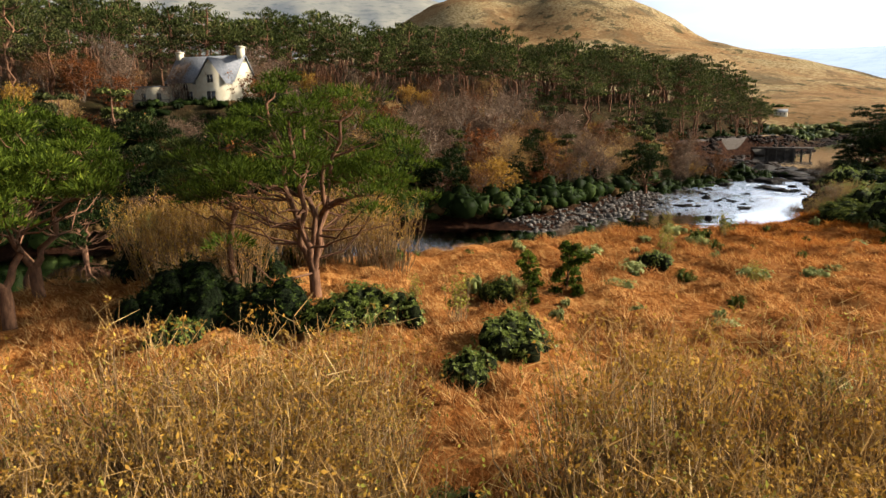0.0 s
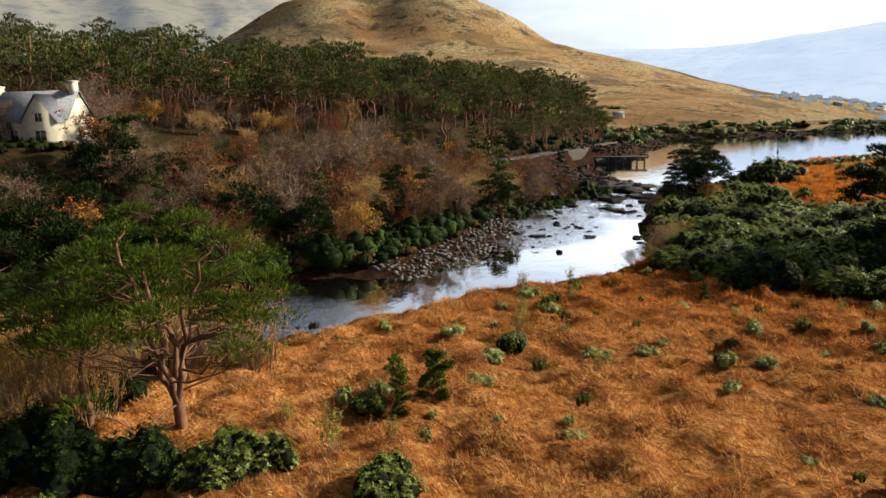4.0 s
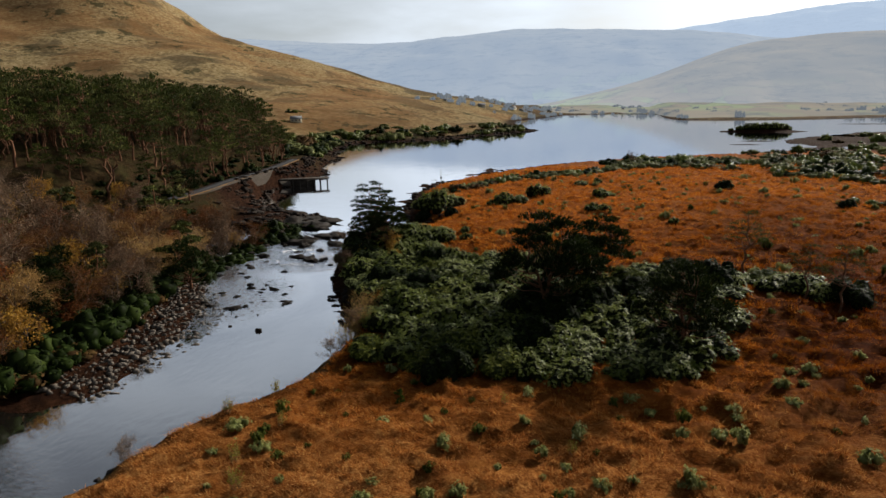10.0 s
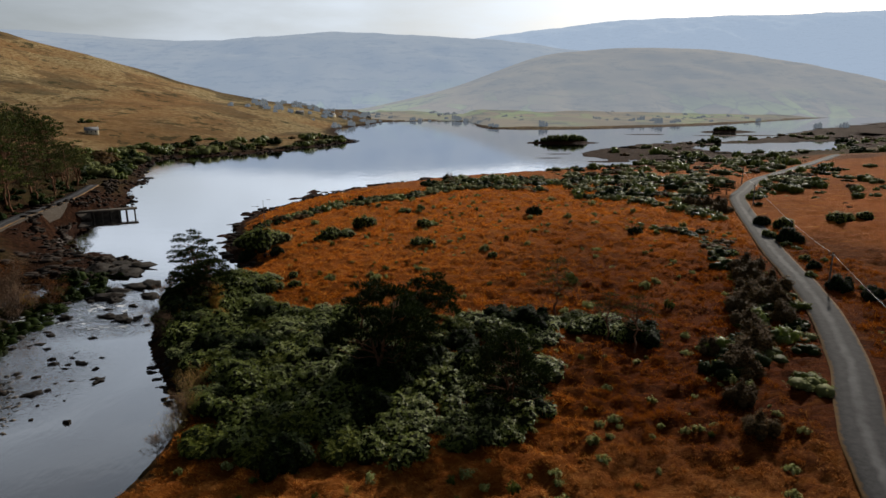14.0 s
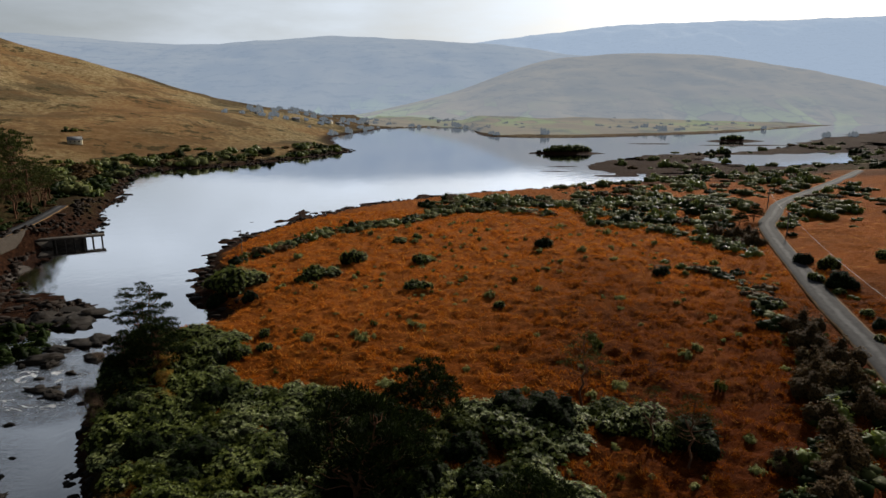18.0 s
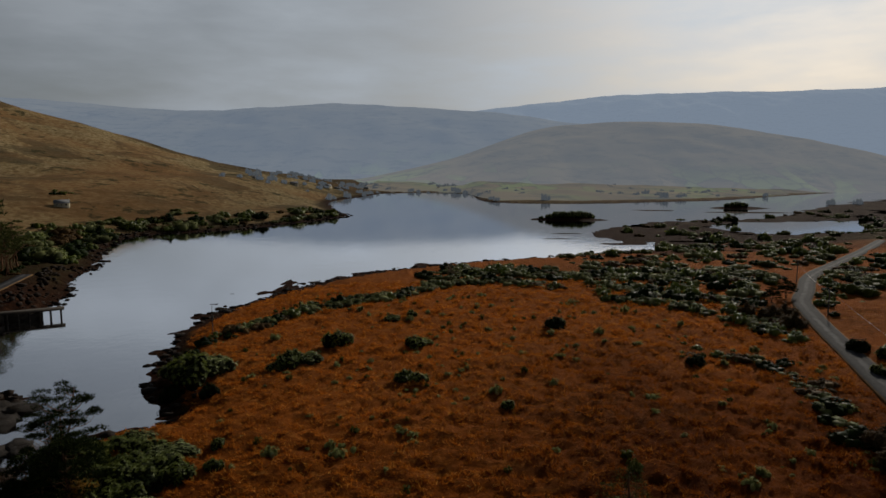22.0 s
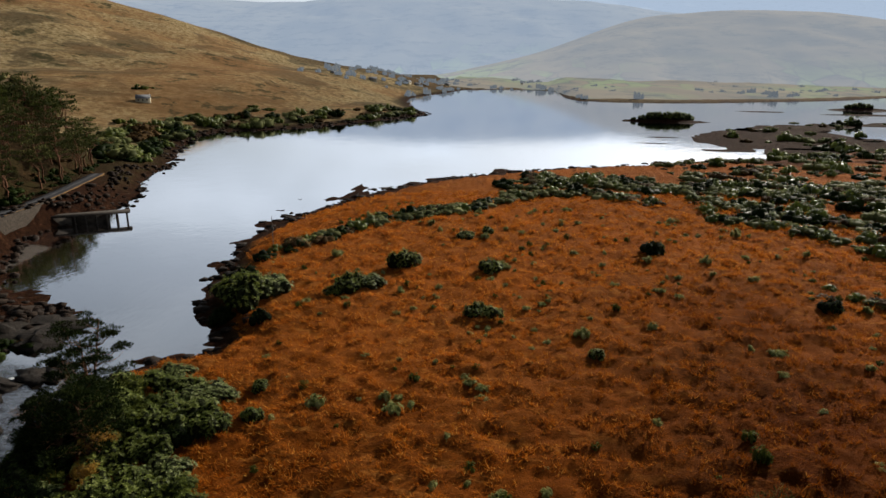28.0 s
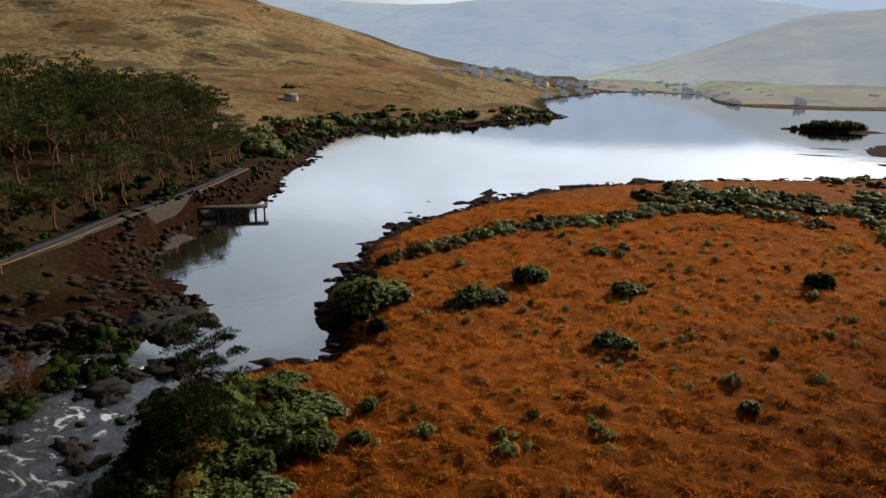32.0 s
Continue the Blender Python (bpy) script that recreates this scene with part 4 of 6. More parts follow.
def dome_pine(seed, H, spread, base, pads, per, needles, label, stems=1, fork=0.12, flat=0.5, puff=0.24, leaf=0.3, wide=0.2, deep=0.45, lean=0.05, gauge=1.0, sides=4):
    """An old pine of height H: stems that fork low, limbs bare underneath, and domed pads of needles in a rounded crown."""
    rng = np.random.RandomState(seed)
    root = tagged(new("pine_tree"), label, "pine")
    trunk, arms, foliage, nodes = [], [], [], []
    a0 = rng.uniform(0, 6.28)
    split = np.array([0.0, 0.0, H * fork])
    if stems > 1:
        trunk.append(tube(bend(rng, (0, 0, -0.4), split, 4, 0, 0.02), np.linspace(0.036, 0.030, 4) * H * gauge, 8))
    for f in range(stems):
        a = a0 + f * 6.28 / stems + rng.uniform(-0.4, 0.4)
        out = spread * (rng.uniform(0.25, 0.6) if stems > 1 else lean)
        top = np.array([math.cos(a) * out, math.sin(a) * out, H * (rng.uniform(0.74, 0.92) if stems > 1 else 0.93)])
        start = split * [1, 1, 0.9] if stems > 1 else np.array([0, 0, -0.4])
        p = bend(rng, start, top, 10, -0.04 if stems > 1 else 0, 0.03)
        trunk.append(tube(p, np.linspace((0.021 if stems > 1 else 0.026) * H * gauge, 0.006 * H, 10), 6))
        nodes += [q for q in p if q[2] > H * (base - 0.22)]
    nodes = np.array(nodes)
    for k in range(pads):
        rho, az = math.sqrt((k + rng.uniform(0.1, 0.9)) / pads), k * 2.4 + rng.uniform(-0.5, 0.5)
        dome = base + (1 - base) * math.sqrt(max(1 - (rho * 0.97) ** 2, 0.0))
        z = H * (dome - (dome - base * 0.86) * deep * rng.uniform(0, 1) ** 1.4) * rng.uniform(0.96, 1.02)
        c = np.array([math.cos(az) * rho * spread, math.sin(az) * rho * spread, z])
        gap = np.hypot(*(nodes - c)[:, :2].T) + 1.2 * np.abs(nodes[:, 2] - (c[2] - 0.5 * np.hypot(*(nodes - c)[:, :2].T)))
        b = nodes[np.argmin(gap)]
        R = spread * puff * rng.uniform(0.7, 1.3)
        lp = bend(rng, b, c - [0, 0, R * flat * 0.3], 5, rng.uniform(-0.14, 0.02), 0.06)
        arms.append(tube(lp, np.linspace(0.0075 * H * gauge, 0.012, 5), sides))
        d = unit(rng.normal(size=(per, 3)) + [0, 0, 0.25])
        d[:, 2] = np.where(d[:, 2] < -0.15, -d[:, 2], d[:, 2])
        ring = 1 + 0.22 * np.sin(np.arctan2(d[:, 1], d[:, 0])[:, None] * rng.randint(3, 6) + rng.uniform(0, 6))
        pos = c + d * (R * ring * rng.uniform(0.45, 1.0, (per, 1)) ** 0.6) * [1, 1, flat]
        foliage.append(needle_sprays(rng, pos, d * [0.8, 0.8, 0.6] + [0, 0, 0.45] + rng.normal(size=d.shape) * 0.38, leaf, leaf * wide))
    part("trunk", join(trunk), PINE_BARK, root, "", True)
    part("branchwork", join(arms), PINE_BARK, root)
    part("foliage", join(foliage), needles, root)
    return root


def bare_tree(seed, H, width, twig_mat, label, leaves=None, count=2000, stems=3, name="bare_tree"):
    """A leafless many-stemmed tree: stems, branches and a haze of fine twigs, with some last leaves if wanted."""
    rng = np.random.RandomState(seed)
    root = tagged(new(name), label, "tree")
    wood, fine, lv = [], [], []
    tips = []
    for s in range(stems):
        a = rng.uniform(0, 6.28)
        e = np.array([math.cos(a) * width * rng.uniform(0.1, 0.4), math.sin(a) * width * rng.uniform(0.1, 0.4), H * rng.uniform(0.75, 0.95)])
        sp = bend(rng, (0.15 * math.cos(a), 0.15 * math.sin(a), -0.3), e, 7, 0, 0.04)
        wood.append(tube(sp, np.linspace(0.016 * H, 0.02, 7), 5))
        for i in range(9):
            u = rng.uniform(0.25, 0.98)
            b = sp[int(u * 6)]
            az = rng.uniform(0, 6.28)
            L = width * rng.uniform(0.25, 0.55) * (1.15 - 0.5 * u)
            q = b + np.array([math.cos(az) * L, math.sin(az) * L, L * rng.uniform(0.5, 1.4)])
            q[2] = min(q[2], H * rng.uniform(0.85, 1.0))
            bp = bend(rng, b, q, 4, 0.05, 0.06)
            wood.append(tube(bp, np.linspace(0.007 * H, 0.014, 4), 3))
            tips += [bp[1], bp[2], bp[3], bp[3]]
    tips = np.array(tips)
    c = tips[rng.randint(0, len(tips), count)] + rng.normal(size=(count, 3)) * width * 0.05
    d = unit(rng.normal(size=(count, 3)) * [1, 1, 0.6] + [0, 0, 0.5])
    L = rng.uniform(0.35, 1.0, (count, 1)) * width * 0.2
    side = unit(np.cross(d, rng.normal(size=d.shape))) * 0.0025 * H
    e = c + d * L
    v = np.stack([c - side, c + side, e + side * 0.2, e - side * 0.2], 1).reshape(-1, 3)
    v[:, 2] = np.maximum(v[:, 2], 0.1)
    fine.append((v, np.arange(len(v)).reshape(-1, 4)))
    part("branchwork", join(wood), GREY_BARK, root, "", True)
    part("twig_mass", join(fine), twig_mat, root)
    if leaves is not None:
        mat, n, size = leaves
        k = rng.randint(0, count, n)
        pos = (c + d * L * rng.uniform(0.2, 1, (count, 1)))[k] + rng.normal(size=(n, 3)) * 0.12
        part("foliage", leaf_cards(rng, pos, rng.normal(size=(n, 3)) + [0, 0, 0.6], size, size * 0.6), mat, root)
    return root


def bush(seed, r, h, n, mat, label, leaf=0.3, lobes=8, name="rhododendron", category="shrub", core_size=0.84, fine=(6, 9), whorl=0):
    """A dense evergreen shrub of several leafy domes over stems and a filling core, shade-dark in the fuller forms."""
    rng = np.random.RandomState(seed)
    root = tagged(new(name), label, category)
    leaves, core = [], []
    for i in range(lobes):
        a, w = i * 2.4 + rng.uniform(0, 0.8), (0 if i == 0 else rng.uniform(0.3, 0.78))
        lr = r * rng.uniform(0.30, 0.52) * (8 / lobes) ** 0.25
        lh = h * rng.uniform(0.36, 0.55) * (1.1 - 0.35 * w)
        c = np.array([math.cos(a) * w * r, math.sin(a) * w * r, lh * rng.uniform(0.45, 0.95)])
        k = n // lobes
        if whorl:
            d = unit(rng.normal(size=(max(k // whorl, 4), 3)) + [0, 0, 0.35])
            d[:, 2] = np.where(d[:, 2] < -0.25, -d[:, 2], d[:, 2])
            pos = c + d * [lr, lr, lh] * rng.uniform(0.86, 1.1, (len(d), 1))
            pos[:, 2] = np.maximum(pos[:, 2], 0.05)
            leaves.append(rosettes(rng, pos, d + [0, 0, 0.45] + rng.normal(size=d.shape) * 0.15, whorl, leaf, leaf * 0.4))
        else:
            d = unit(rng.normal(size=(k, 3)) + [0, 0, 0.3])
            pos = c + d * [lr, lr, lh] * rng.uniform(0.88, 1.12, (k, 1))
            pos[:, 2] = np.maximum(pos[:, 2], 0.05)
            leaves.append(leaf_cards(rng, pos, d + rng.normal(size=d.shape) * 0.45 + [0, 0, 0.2], leaf, leaf * 0.5))
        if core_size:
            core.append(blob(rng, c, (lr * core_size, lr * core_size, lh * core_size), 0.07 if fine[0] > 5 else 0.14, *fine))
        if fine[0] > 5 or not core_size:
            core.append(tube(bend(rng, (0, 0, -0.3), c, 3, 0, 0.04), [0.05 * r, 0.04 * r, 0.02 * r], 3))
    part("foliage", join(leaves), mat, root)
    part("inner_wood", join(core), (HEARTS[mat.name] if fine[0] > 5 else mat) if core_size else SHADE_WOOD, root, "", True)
    return root


def scrub(seed, r, h, n, twig_mat, label, leaves=None, name="willow_scrub", category="shrub"):
    """A thicket of thin upright rods from one stool, forking into twigs."""
    rng = np.random.RandomState(seed)
    root = tagged(new(name), label, category)
    rods, tips = [], []
    for i in range(n):
        a, w = rng.uniform(0, 6.28), rng.uniform(0, 1) ** 0.6
        b = np.array([math.cos(a) * w * r * 0.5, math.sin(a) * w * r * 0.5, -0.2])
        e = np.array([math.cos(a) * w * r * rng.uniform(0.8, 1.15), math.sin(a) * w * r * rng.uniform(0.8, 1.15), h * rng.uniform(0.6, 1.0)])
        p = bend(rng, b, e, 5, 0.0, 0.05)
        rods.append(tube(p, np.linspace(0.010 * h, 0.004, 5), 3))
        tips += [p[2], p[3], p[4]]
    tips = np.array(tips)
    k = n * 9
    c = tips[rng.randint(0, len(tips), k)] + rng.normal(size=(k, 3)) * 0.08 * r
    d = unit(rng.normal(size=(k, 3)) * 0.5 + [0, 0, 0.8])
    L = rng.uniform(0.15, 0.42, (k, 1)) * h * 0.5
    s = unit(np.cross(d, rng.normal(size=d.shape))) * 0.0023 * h
    e = c + d * L
    v = np.stack([c - s, c + s, e + s * 0.3, e - s * 0.3], 1).reshape(-1, 3)
    part("branchwork", join(rods), STRAW_BARK, root)
    part("twig_mass", (v, np.arange(len(v)).reshape(-1, 4)), twig_mat, root)
    if leaves is not None:
        mat, m, size = leaves
        q = rng.randint(0, k, m)
        pos = (c + d * L * rng.uniform(0.1, 1.0, (k, 1)))[q] + rng.normal(size=(m, 3)) * 0.05
        part("foliage", leaf_cards(rng, pos, rng.normal(size=(m, 3)) + [0, 0, 0.4], size, size * 0.5), mat, root)
    return root


# ---------------------------------------------------------------- plants set out over the land
def scatter(rng, n, box, keep, gap=0.0):
    """Random plan points in a box that satisfy keep(x, y), no nearer to one another than gap."""
    got = np.zeros((0, 2))
    for _ in range(60):
        c = np.column_stack([rng.uniform(box[0], box[1], 4 * n), rng.uniform(box[2], box[3], 4 * n)])
        c = c[keep(c[:, 0], c[:, 1])]
        for p in c:
            if len(got) >= n:
                return got
            if not len(got) or gap == 0 or np.min(np.hypot(*(got - p).T)) > gap:
                got = np.vstack([got, p])
    return got


def along(line_y, line):
    return np.interp(line_y, line[:, 1], line[:, 0])


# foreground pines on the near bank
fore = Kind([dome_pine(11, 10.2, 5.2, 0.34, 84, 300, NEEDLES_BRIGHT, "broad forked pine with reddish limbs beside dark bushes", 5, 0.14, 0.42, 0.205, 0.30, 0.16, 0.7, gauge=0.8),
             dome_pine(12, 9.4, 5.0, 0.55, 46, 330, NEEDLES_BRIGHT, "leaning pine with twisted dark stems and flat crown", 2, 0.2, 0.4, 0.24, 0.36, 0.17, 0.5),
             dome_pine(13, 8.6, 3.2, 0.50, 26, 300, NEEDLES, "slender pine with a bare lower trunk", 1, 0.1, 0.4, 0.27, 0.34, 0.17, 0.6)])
for k, x, y, turn, size in [(0, -23.3, 2.0, 40, 0.96), (1, -27.8, -9.4, 70, 0.86), (1, -31.6, -8.2, 200, 0.92), (2, -27.4, -0.4, 15, 0.92),
                            (1, -26.2, -12.4, 320, 0.9), (2, -36.5, -8.5, 120, 1.1), (0, -34.0, -13.5, 190, 0.95)]:
    fore.put(k, place_at(x, y, height(x, y), turn, size), "", "pines on the near bank")
fore.close()

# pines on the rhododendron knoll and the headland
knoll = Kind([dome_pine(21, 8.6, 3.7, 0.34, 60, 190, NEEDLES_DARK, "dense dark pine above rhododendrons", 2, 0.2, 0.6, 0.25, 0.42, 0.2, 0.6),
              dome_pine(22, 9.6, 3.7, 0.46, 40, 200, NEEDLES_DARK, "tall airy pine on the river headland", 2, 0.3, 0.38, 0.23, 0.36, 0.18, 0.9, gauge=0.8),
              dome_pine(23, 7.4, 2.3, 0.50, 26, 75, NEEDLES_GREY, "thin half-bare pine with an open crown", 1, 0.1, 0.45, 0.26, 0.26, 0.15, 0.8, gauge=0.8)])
for k, x, y, turn, size, tall in [(0, 0.2, 67.6, 0, 0.98, 1.0), (0, -5.0, 57.0, 130, 1.25, 1.0), (0, 8.1, 48.4, 250, 1.02, 0.95), (0, -2.2, 60.5, 60, 1.05, 0.8), (1, -38.8, 93.6, 20, 1.0, 1.05),
                                  (1, -37.4, 91.0, 200, 0.86, 1.0), (0, -33.6, 85.6, 90, 0.95, 0.9), (0, -37.0, 86.5, 200, 0.85, 0.8), (2, 17.4, 75.6, 10, 1.15, 1.0), (2, 24.4, 62.9, 150, 0.98, 1.0), (2, 22.0, 66.0, 280, 0.85, 1.05), (0, 84, 176, 30, 0.6, 0.8), (0, 78, 171, 90, 0.5, 0.8)]:
    knoll.put(k, place_at(x, y, height(x, y) - 0.1, turn, size, tall), "", "pines on the bog")
knoll.close()

# the pine wood on the west side
rng = np.random.RandomState(5)
wood = Kind([dome_pine(31 + i, 12.8, 2.7 + 0.22 * i, 0.52, 20, 56, (NEEDLES, NEEDLES_GREY)[i % 2], "tall wood pine with a bare trunk and rounded crown", 1, 0.1, 0.55, 0.30, 0.62, 0.26, 0.7, gauge=0.8, sides=3) for i in range(6)])


def in_wood(x, y):
    w = along(y, ROAD_WEST) - x
    start = np.interp(y, [-60, 20, 45, 85, 110, 225], [14, 26, 24, 13, 5, 4])
    return (w > start) & (w < np.interp(y, [-60, 100, 225], [46, 50, 40])) & ~((np.abs(x + 102) < 17) & (np.abs(y - 17) < 14))


def deep_wood(x, y):
    w = along(y, ROAD_WEST) - x
    return (w > np.interp(y, [-60, 60, 100, 225], [40, 40, 24, 14])) & (w < np.interp(y, [-60, 100, 180, 235], [120, 110, 75, 45]))


spots = scatter(rng, 290, (-160, -88, -50, 232), in_wood, 3.7)
for i, ((x, y), z) in enumerate(zip(spots, heights(spots))):
    s = rng.uniform(0.72, 1.3)
    wood.put(i, place_at(x, y, z - 0.1, rng.uniform(0, 360), s, rng.uniform(0.8, 1.1), (rng.normal() * 2, rng.normal() * 2)), "", "pine wood on the west side")
far_wood = Kind([dome_pine(38 + i, 12.8, 3.6, 0.60, 9, 28, (NEEDLES, NEEDLES_GREY)[i % 2], "tall pine deep in the wood", 1, 0.1, 0.6, 0.38, 0.95, 0.3, 0.6, gauge=0.8, sides=3) for i in range(3)])
spots = scatter(rng, 500, (-235, -104, -70, 240), deep_wood, 3.4)
far_wood.joined("deep_pine_wood", [(i, place_at(x, y, z - 0.1, rng.uniform(0, 360), rng.uniform(0.75, 1.3), rng.uniform(0.8, 1.1))) for i, ((x, y), z) in enumerate(zip(spots, heights(spots)))], "dense dark green pine wood on the slope", "woodland")
far_wood.close()
wood.close()

# leafless trees and bright autumn trees between the river and the wood
bare = Kind([bare_tree(41, 7.0, 5.4, TWIGS, "leafless grey-brown riverside tree with fine twigs"), bare_tree(42, 6.2, 5.6, TWIGS_RED, "leafless reddish-brown tree with spreading twigs"),
             bare_tree(43, 7.6, 4.8, TWIGS, "leafless tall tree with pale branches", None, 1800, 2), bare_tree(44, 5.4, 5.0, TWIGS_GOLD, "straw-brown bare willow with upright twigs", None, 2000, 5),
             bare_tree(45, 6.0, 5.0, TWIGS_RED, "brown tree with a few last russet leaves", (RUSSET, 250, 0.2))])
autumn = Kind([bare_tree(51, 5.6, 5.0, TWIGS_RED, "autumn tree still full of russet leaves", (RUSSET, 1900, 0.26), 600, 3, "autumn_tree"),
               bare_tree(52, 4.6, 4.4, TWIGS_GOLD, "autumn tree still full of golden leaves", (GOLD, 1700, 0.24), 600, 4, "autumn_tree")])


def open_view(x, y, z, s):
    """Trees below the white house stay lower than its floor."""
    if x > -103 and abs(y - 15.3 + 0.22 * (x + 103.8)) < 11:
        return max(min(s, (13.0 - z) / 7.0), 0.3)
    return s


def between(x, y):
    w = np.interp(y, WEST_SHORE[:60, 1], WEST_SHORE[:60, 0]) - x
    up = x - along(y, ROAD_WEST)
    return (w > 4.5) & (up > 3) & (y < 94) & (np.hypot(x + 76, y - 40) > 8)


rng = np.random.RandomState(6)
shade_spots = []
spots = scatter(rng, 200, (-100, -48, -40, 112), between, 2.0)
for i, ((x, y), z) in enumerate(zip(spots, heights(spots))):
    m = place_at(x, y, z - 0.1, rng.uniform(0, 360), open_view(x, y, z, rng.choice([0.75, 0.9, 1.05, 1.2, 1.4]) * rng.uniform(0.85, 1.1)), rng.uniform(0.8, 1.1))
    if y < 34 and i % 2:
        shade_spots.append((x, y, rng.uniform(0.55, 1.05)))
    elif rng.uniform() < 0.24:
        autumn.put(rng.choice([0, 1, 1]), m, "", "autumn trees by the river")
    else:
        bare.put(rng.randint(5), m, "", "bare trees by the river")


def verge(x, y):
    w = along(y, ROAD_WEST) - x
    return (w > 3.0) & (w < np.interp(y, [-60, 20, 45, 85, 110], [34, 40, 32, 18, 4])) & ~((np.abs(x + 103) < 10) & (np.abs(y - 18) < 9))


spots = scatter(rng, 84, (-135, -86, -40, 108), verge, 2.8)
for i, ((x, y), z) in enumerate(zip(spots, heights(spots))):
    m = place_at(x, y, z - 0.1, rng.uniform(0, 360), open_view(x, y, z, rng.uniform(0.7, 1.1)), rng.uniform(0.9, 1.15))
    (autumn if i % 3 == 0 else bare).put(rng.randint(2) if i % 3 == 0 else rng.randint(5), m, "", "trees round the white house")
for x, y, s in [(-68, 11, 1.2), (-71.5, 13.5, 1.0), (-66, 6.5, 0.9), (-77, 52, 1.3), (-95.5, 19.0, 0.85), (-92.8, 24.0, 0.8), (-98.5, 5.5, 0.9), (-108, 2, 1.1), (-95.0, 22.5, 0.8), (-94.2, 26, 0.7), (-58, 24, 0.6), (-33.0, 86.0, 0.62), (-31.5, 82.0, 0.5), (-29, 77, 0.45), (-35.5, 79, 0.5)]:
    autumn.put(0 if x < -60 else 1, place_at(x, y, height(x, y) - 0.1, 40 * x, s), "", "autumn trees by the river")
for x, y, s in [(-62.7, 32.8, 1.5), (-83, 61.7, 1.8), (-80, 66, 1.6), (-57.5, 57, 1.1), (-72, 46, 1.5), (-67, 39, 1.5), (-88, 30, 1.2), (-98, 13.2, 0.9), (-96, 26, 1.1), (-101.5, 6.5, 1.0), (-97, 30, 1.2), (-112, 8, 1.5), (-108, 26, 1.5), (-24.6, 45.5, 0.42), (-24.2, 50, 0.5), (-25.3, 53.5, 0.45), (-30.6, 24.6, 0.34), (5, 214, 0.6), (-44.3, 97, 0.55), (-42.5, 90, 0.6), (-38.8, 79, 0.6), (-36, 75, 0.55)]:
    bare.put(0 if y < 100 else 2, place_at(x, y, height(x, y) - 0.1, 30 * y, s), "", "bare trees by the river")
bare.close()
autumn.close()
bankside = Kind([pine(55, 9.0, 3.2, 0.2, 12, 3, 60, NEEDLES, "dark riverside pine with a low crown", 0.05, 0.5, 0.5, 1), pine(56, 7.5, 3.0, 0.15, 12, 3, 60, NEEDLES_GREY, "short bushy riverside pine", 0.05, 0.5, 0.5, 1),
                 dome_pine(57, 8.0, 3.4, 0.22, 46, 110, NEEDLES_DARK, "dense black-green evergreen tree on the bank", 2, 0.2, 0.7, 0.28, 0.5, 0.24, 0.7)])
for i, (x, y, s) in enumerate([(-86, 24.7, 1.4), (-84, 72, 1.4), (-81, 20, 1.3), (-90, 4, 1.2), (-88, -2, 1.3), (-56, 66, 0.9), (-60, 69, 1.0), (-62, 56, 1.0), (-72, 84, 0.8), (-82, 92, 1.1), (-86, 98, 1.0), (-84, 88, 0.9), (-70, 20, 0.9), (-66, 2, 1.0), (-74, -4, 1.1), (-80, 60, 0.9), (-88, 104, 1.0), (-90, 112, 0.9), (-64, 38, 0.8), (-78, 30, 1.0), (-58, 18, 0.7)]):
    bankside.put(i, place_at(x, y, height(x, y) - 0.1, 67 * i, s), "", "pines among the riverside trees")
for i, (x, y, s) in enumerate([(-62, 3, 0.95), (-65, 7.5, 1.0), (-69, -1, 1.05), (-73, 6, 0.95), (-77, 12, 0.85), (-60, 11, 0.8), (-64, 15, 0.8), (-82, 9, 0.7), (-58, -4, 0.9), (-70, -8, 1.1), (-57, 17, 0.6), (-61, 21, 0.7), (-60, 47, 0.8), (-64, 51, 0.9), (-58, 43, 0.6)] + shade_spots):
    z = height(x, y)
    bankside.put(2, place_at(x, y, z - 0.1, 67 * i, open_view(x, y, z, s)), "", "pines among the riverside trees")
bankside.close()

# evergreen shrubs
rhodo = Kind([bush(61, 2.1, 2.5, 2900, RHODO, "rhododendron with glossy grey-green leaves", 0.20, 13, whorl=7), bush(62, 2.0, 2.2, 2800, RHODO, "rounded rhododendron with glossy leaves and painted pale sheen", 0.20, 12, whorl=7),
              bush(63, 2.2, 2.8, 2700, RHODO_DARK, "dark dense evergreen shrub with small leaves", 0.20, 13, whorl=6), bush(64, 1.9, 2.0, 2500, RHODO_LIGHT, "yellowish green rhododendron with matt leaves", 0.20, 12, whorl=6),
              bush(65, 2.3, 2.3, 3000, RHODO_SHEEN, "wide rhododendron with grey-green leaves and painted pale sheen", 0.20, 14, whorl=7)])
GREYGREEN = leaf_material("grey_green_scrub_leaves", (0.035, 0.042, 0.014), (0.17, 0.18, 0.066), 0.6, 0.2, 0.4, (0.48, 0.48, 0.25))
HEARTS[GREYGREEN.name] = shade_heart("shaded_grey_green_core", (0.012, 0.013, 0.006), (0.06, 0.063, 0.028))
FAR = ((GREYGREEN, 2.3, 2.0), (HEATH, 2.2, 1.8), (RHODO, 2.1, 2.5), (RHODO_DARK, 2.1, 2.3), (RHODO_LIGHT, 2.0, 2.1))
thin = Kind([bush(59 + i, r, h, 125, m, "low far shrub beside the shore", 0.42, 5, "far_shrub", "shrub", 0.84, (5, 7)) for i, (m, r, h) in enumerate(FAR)])
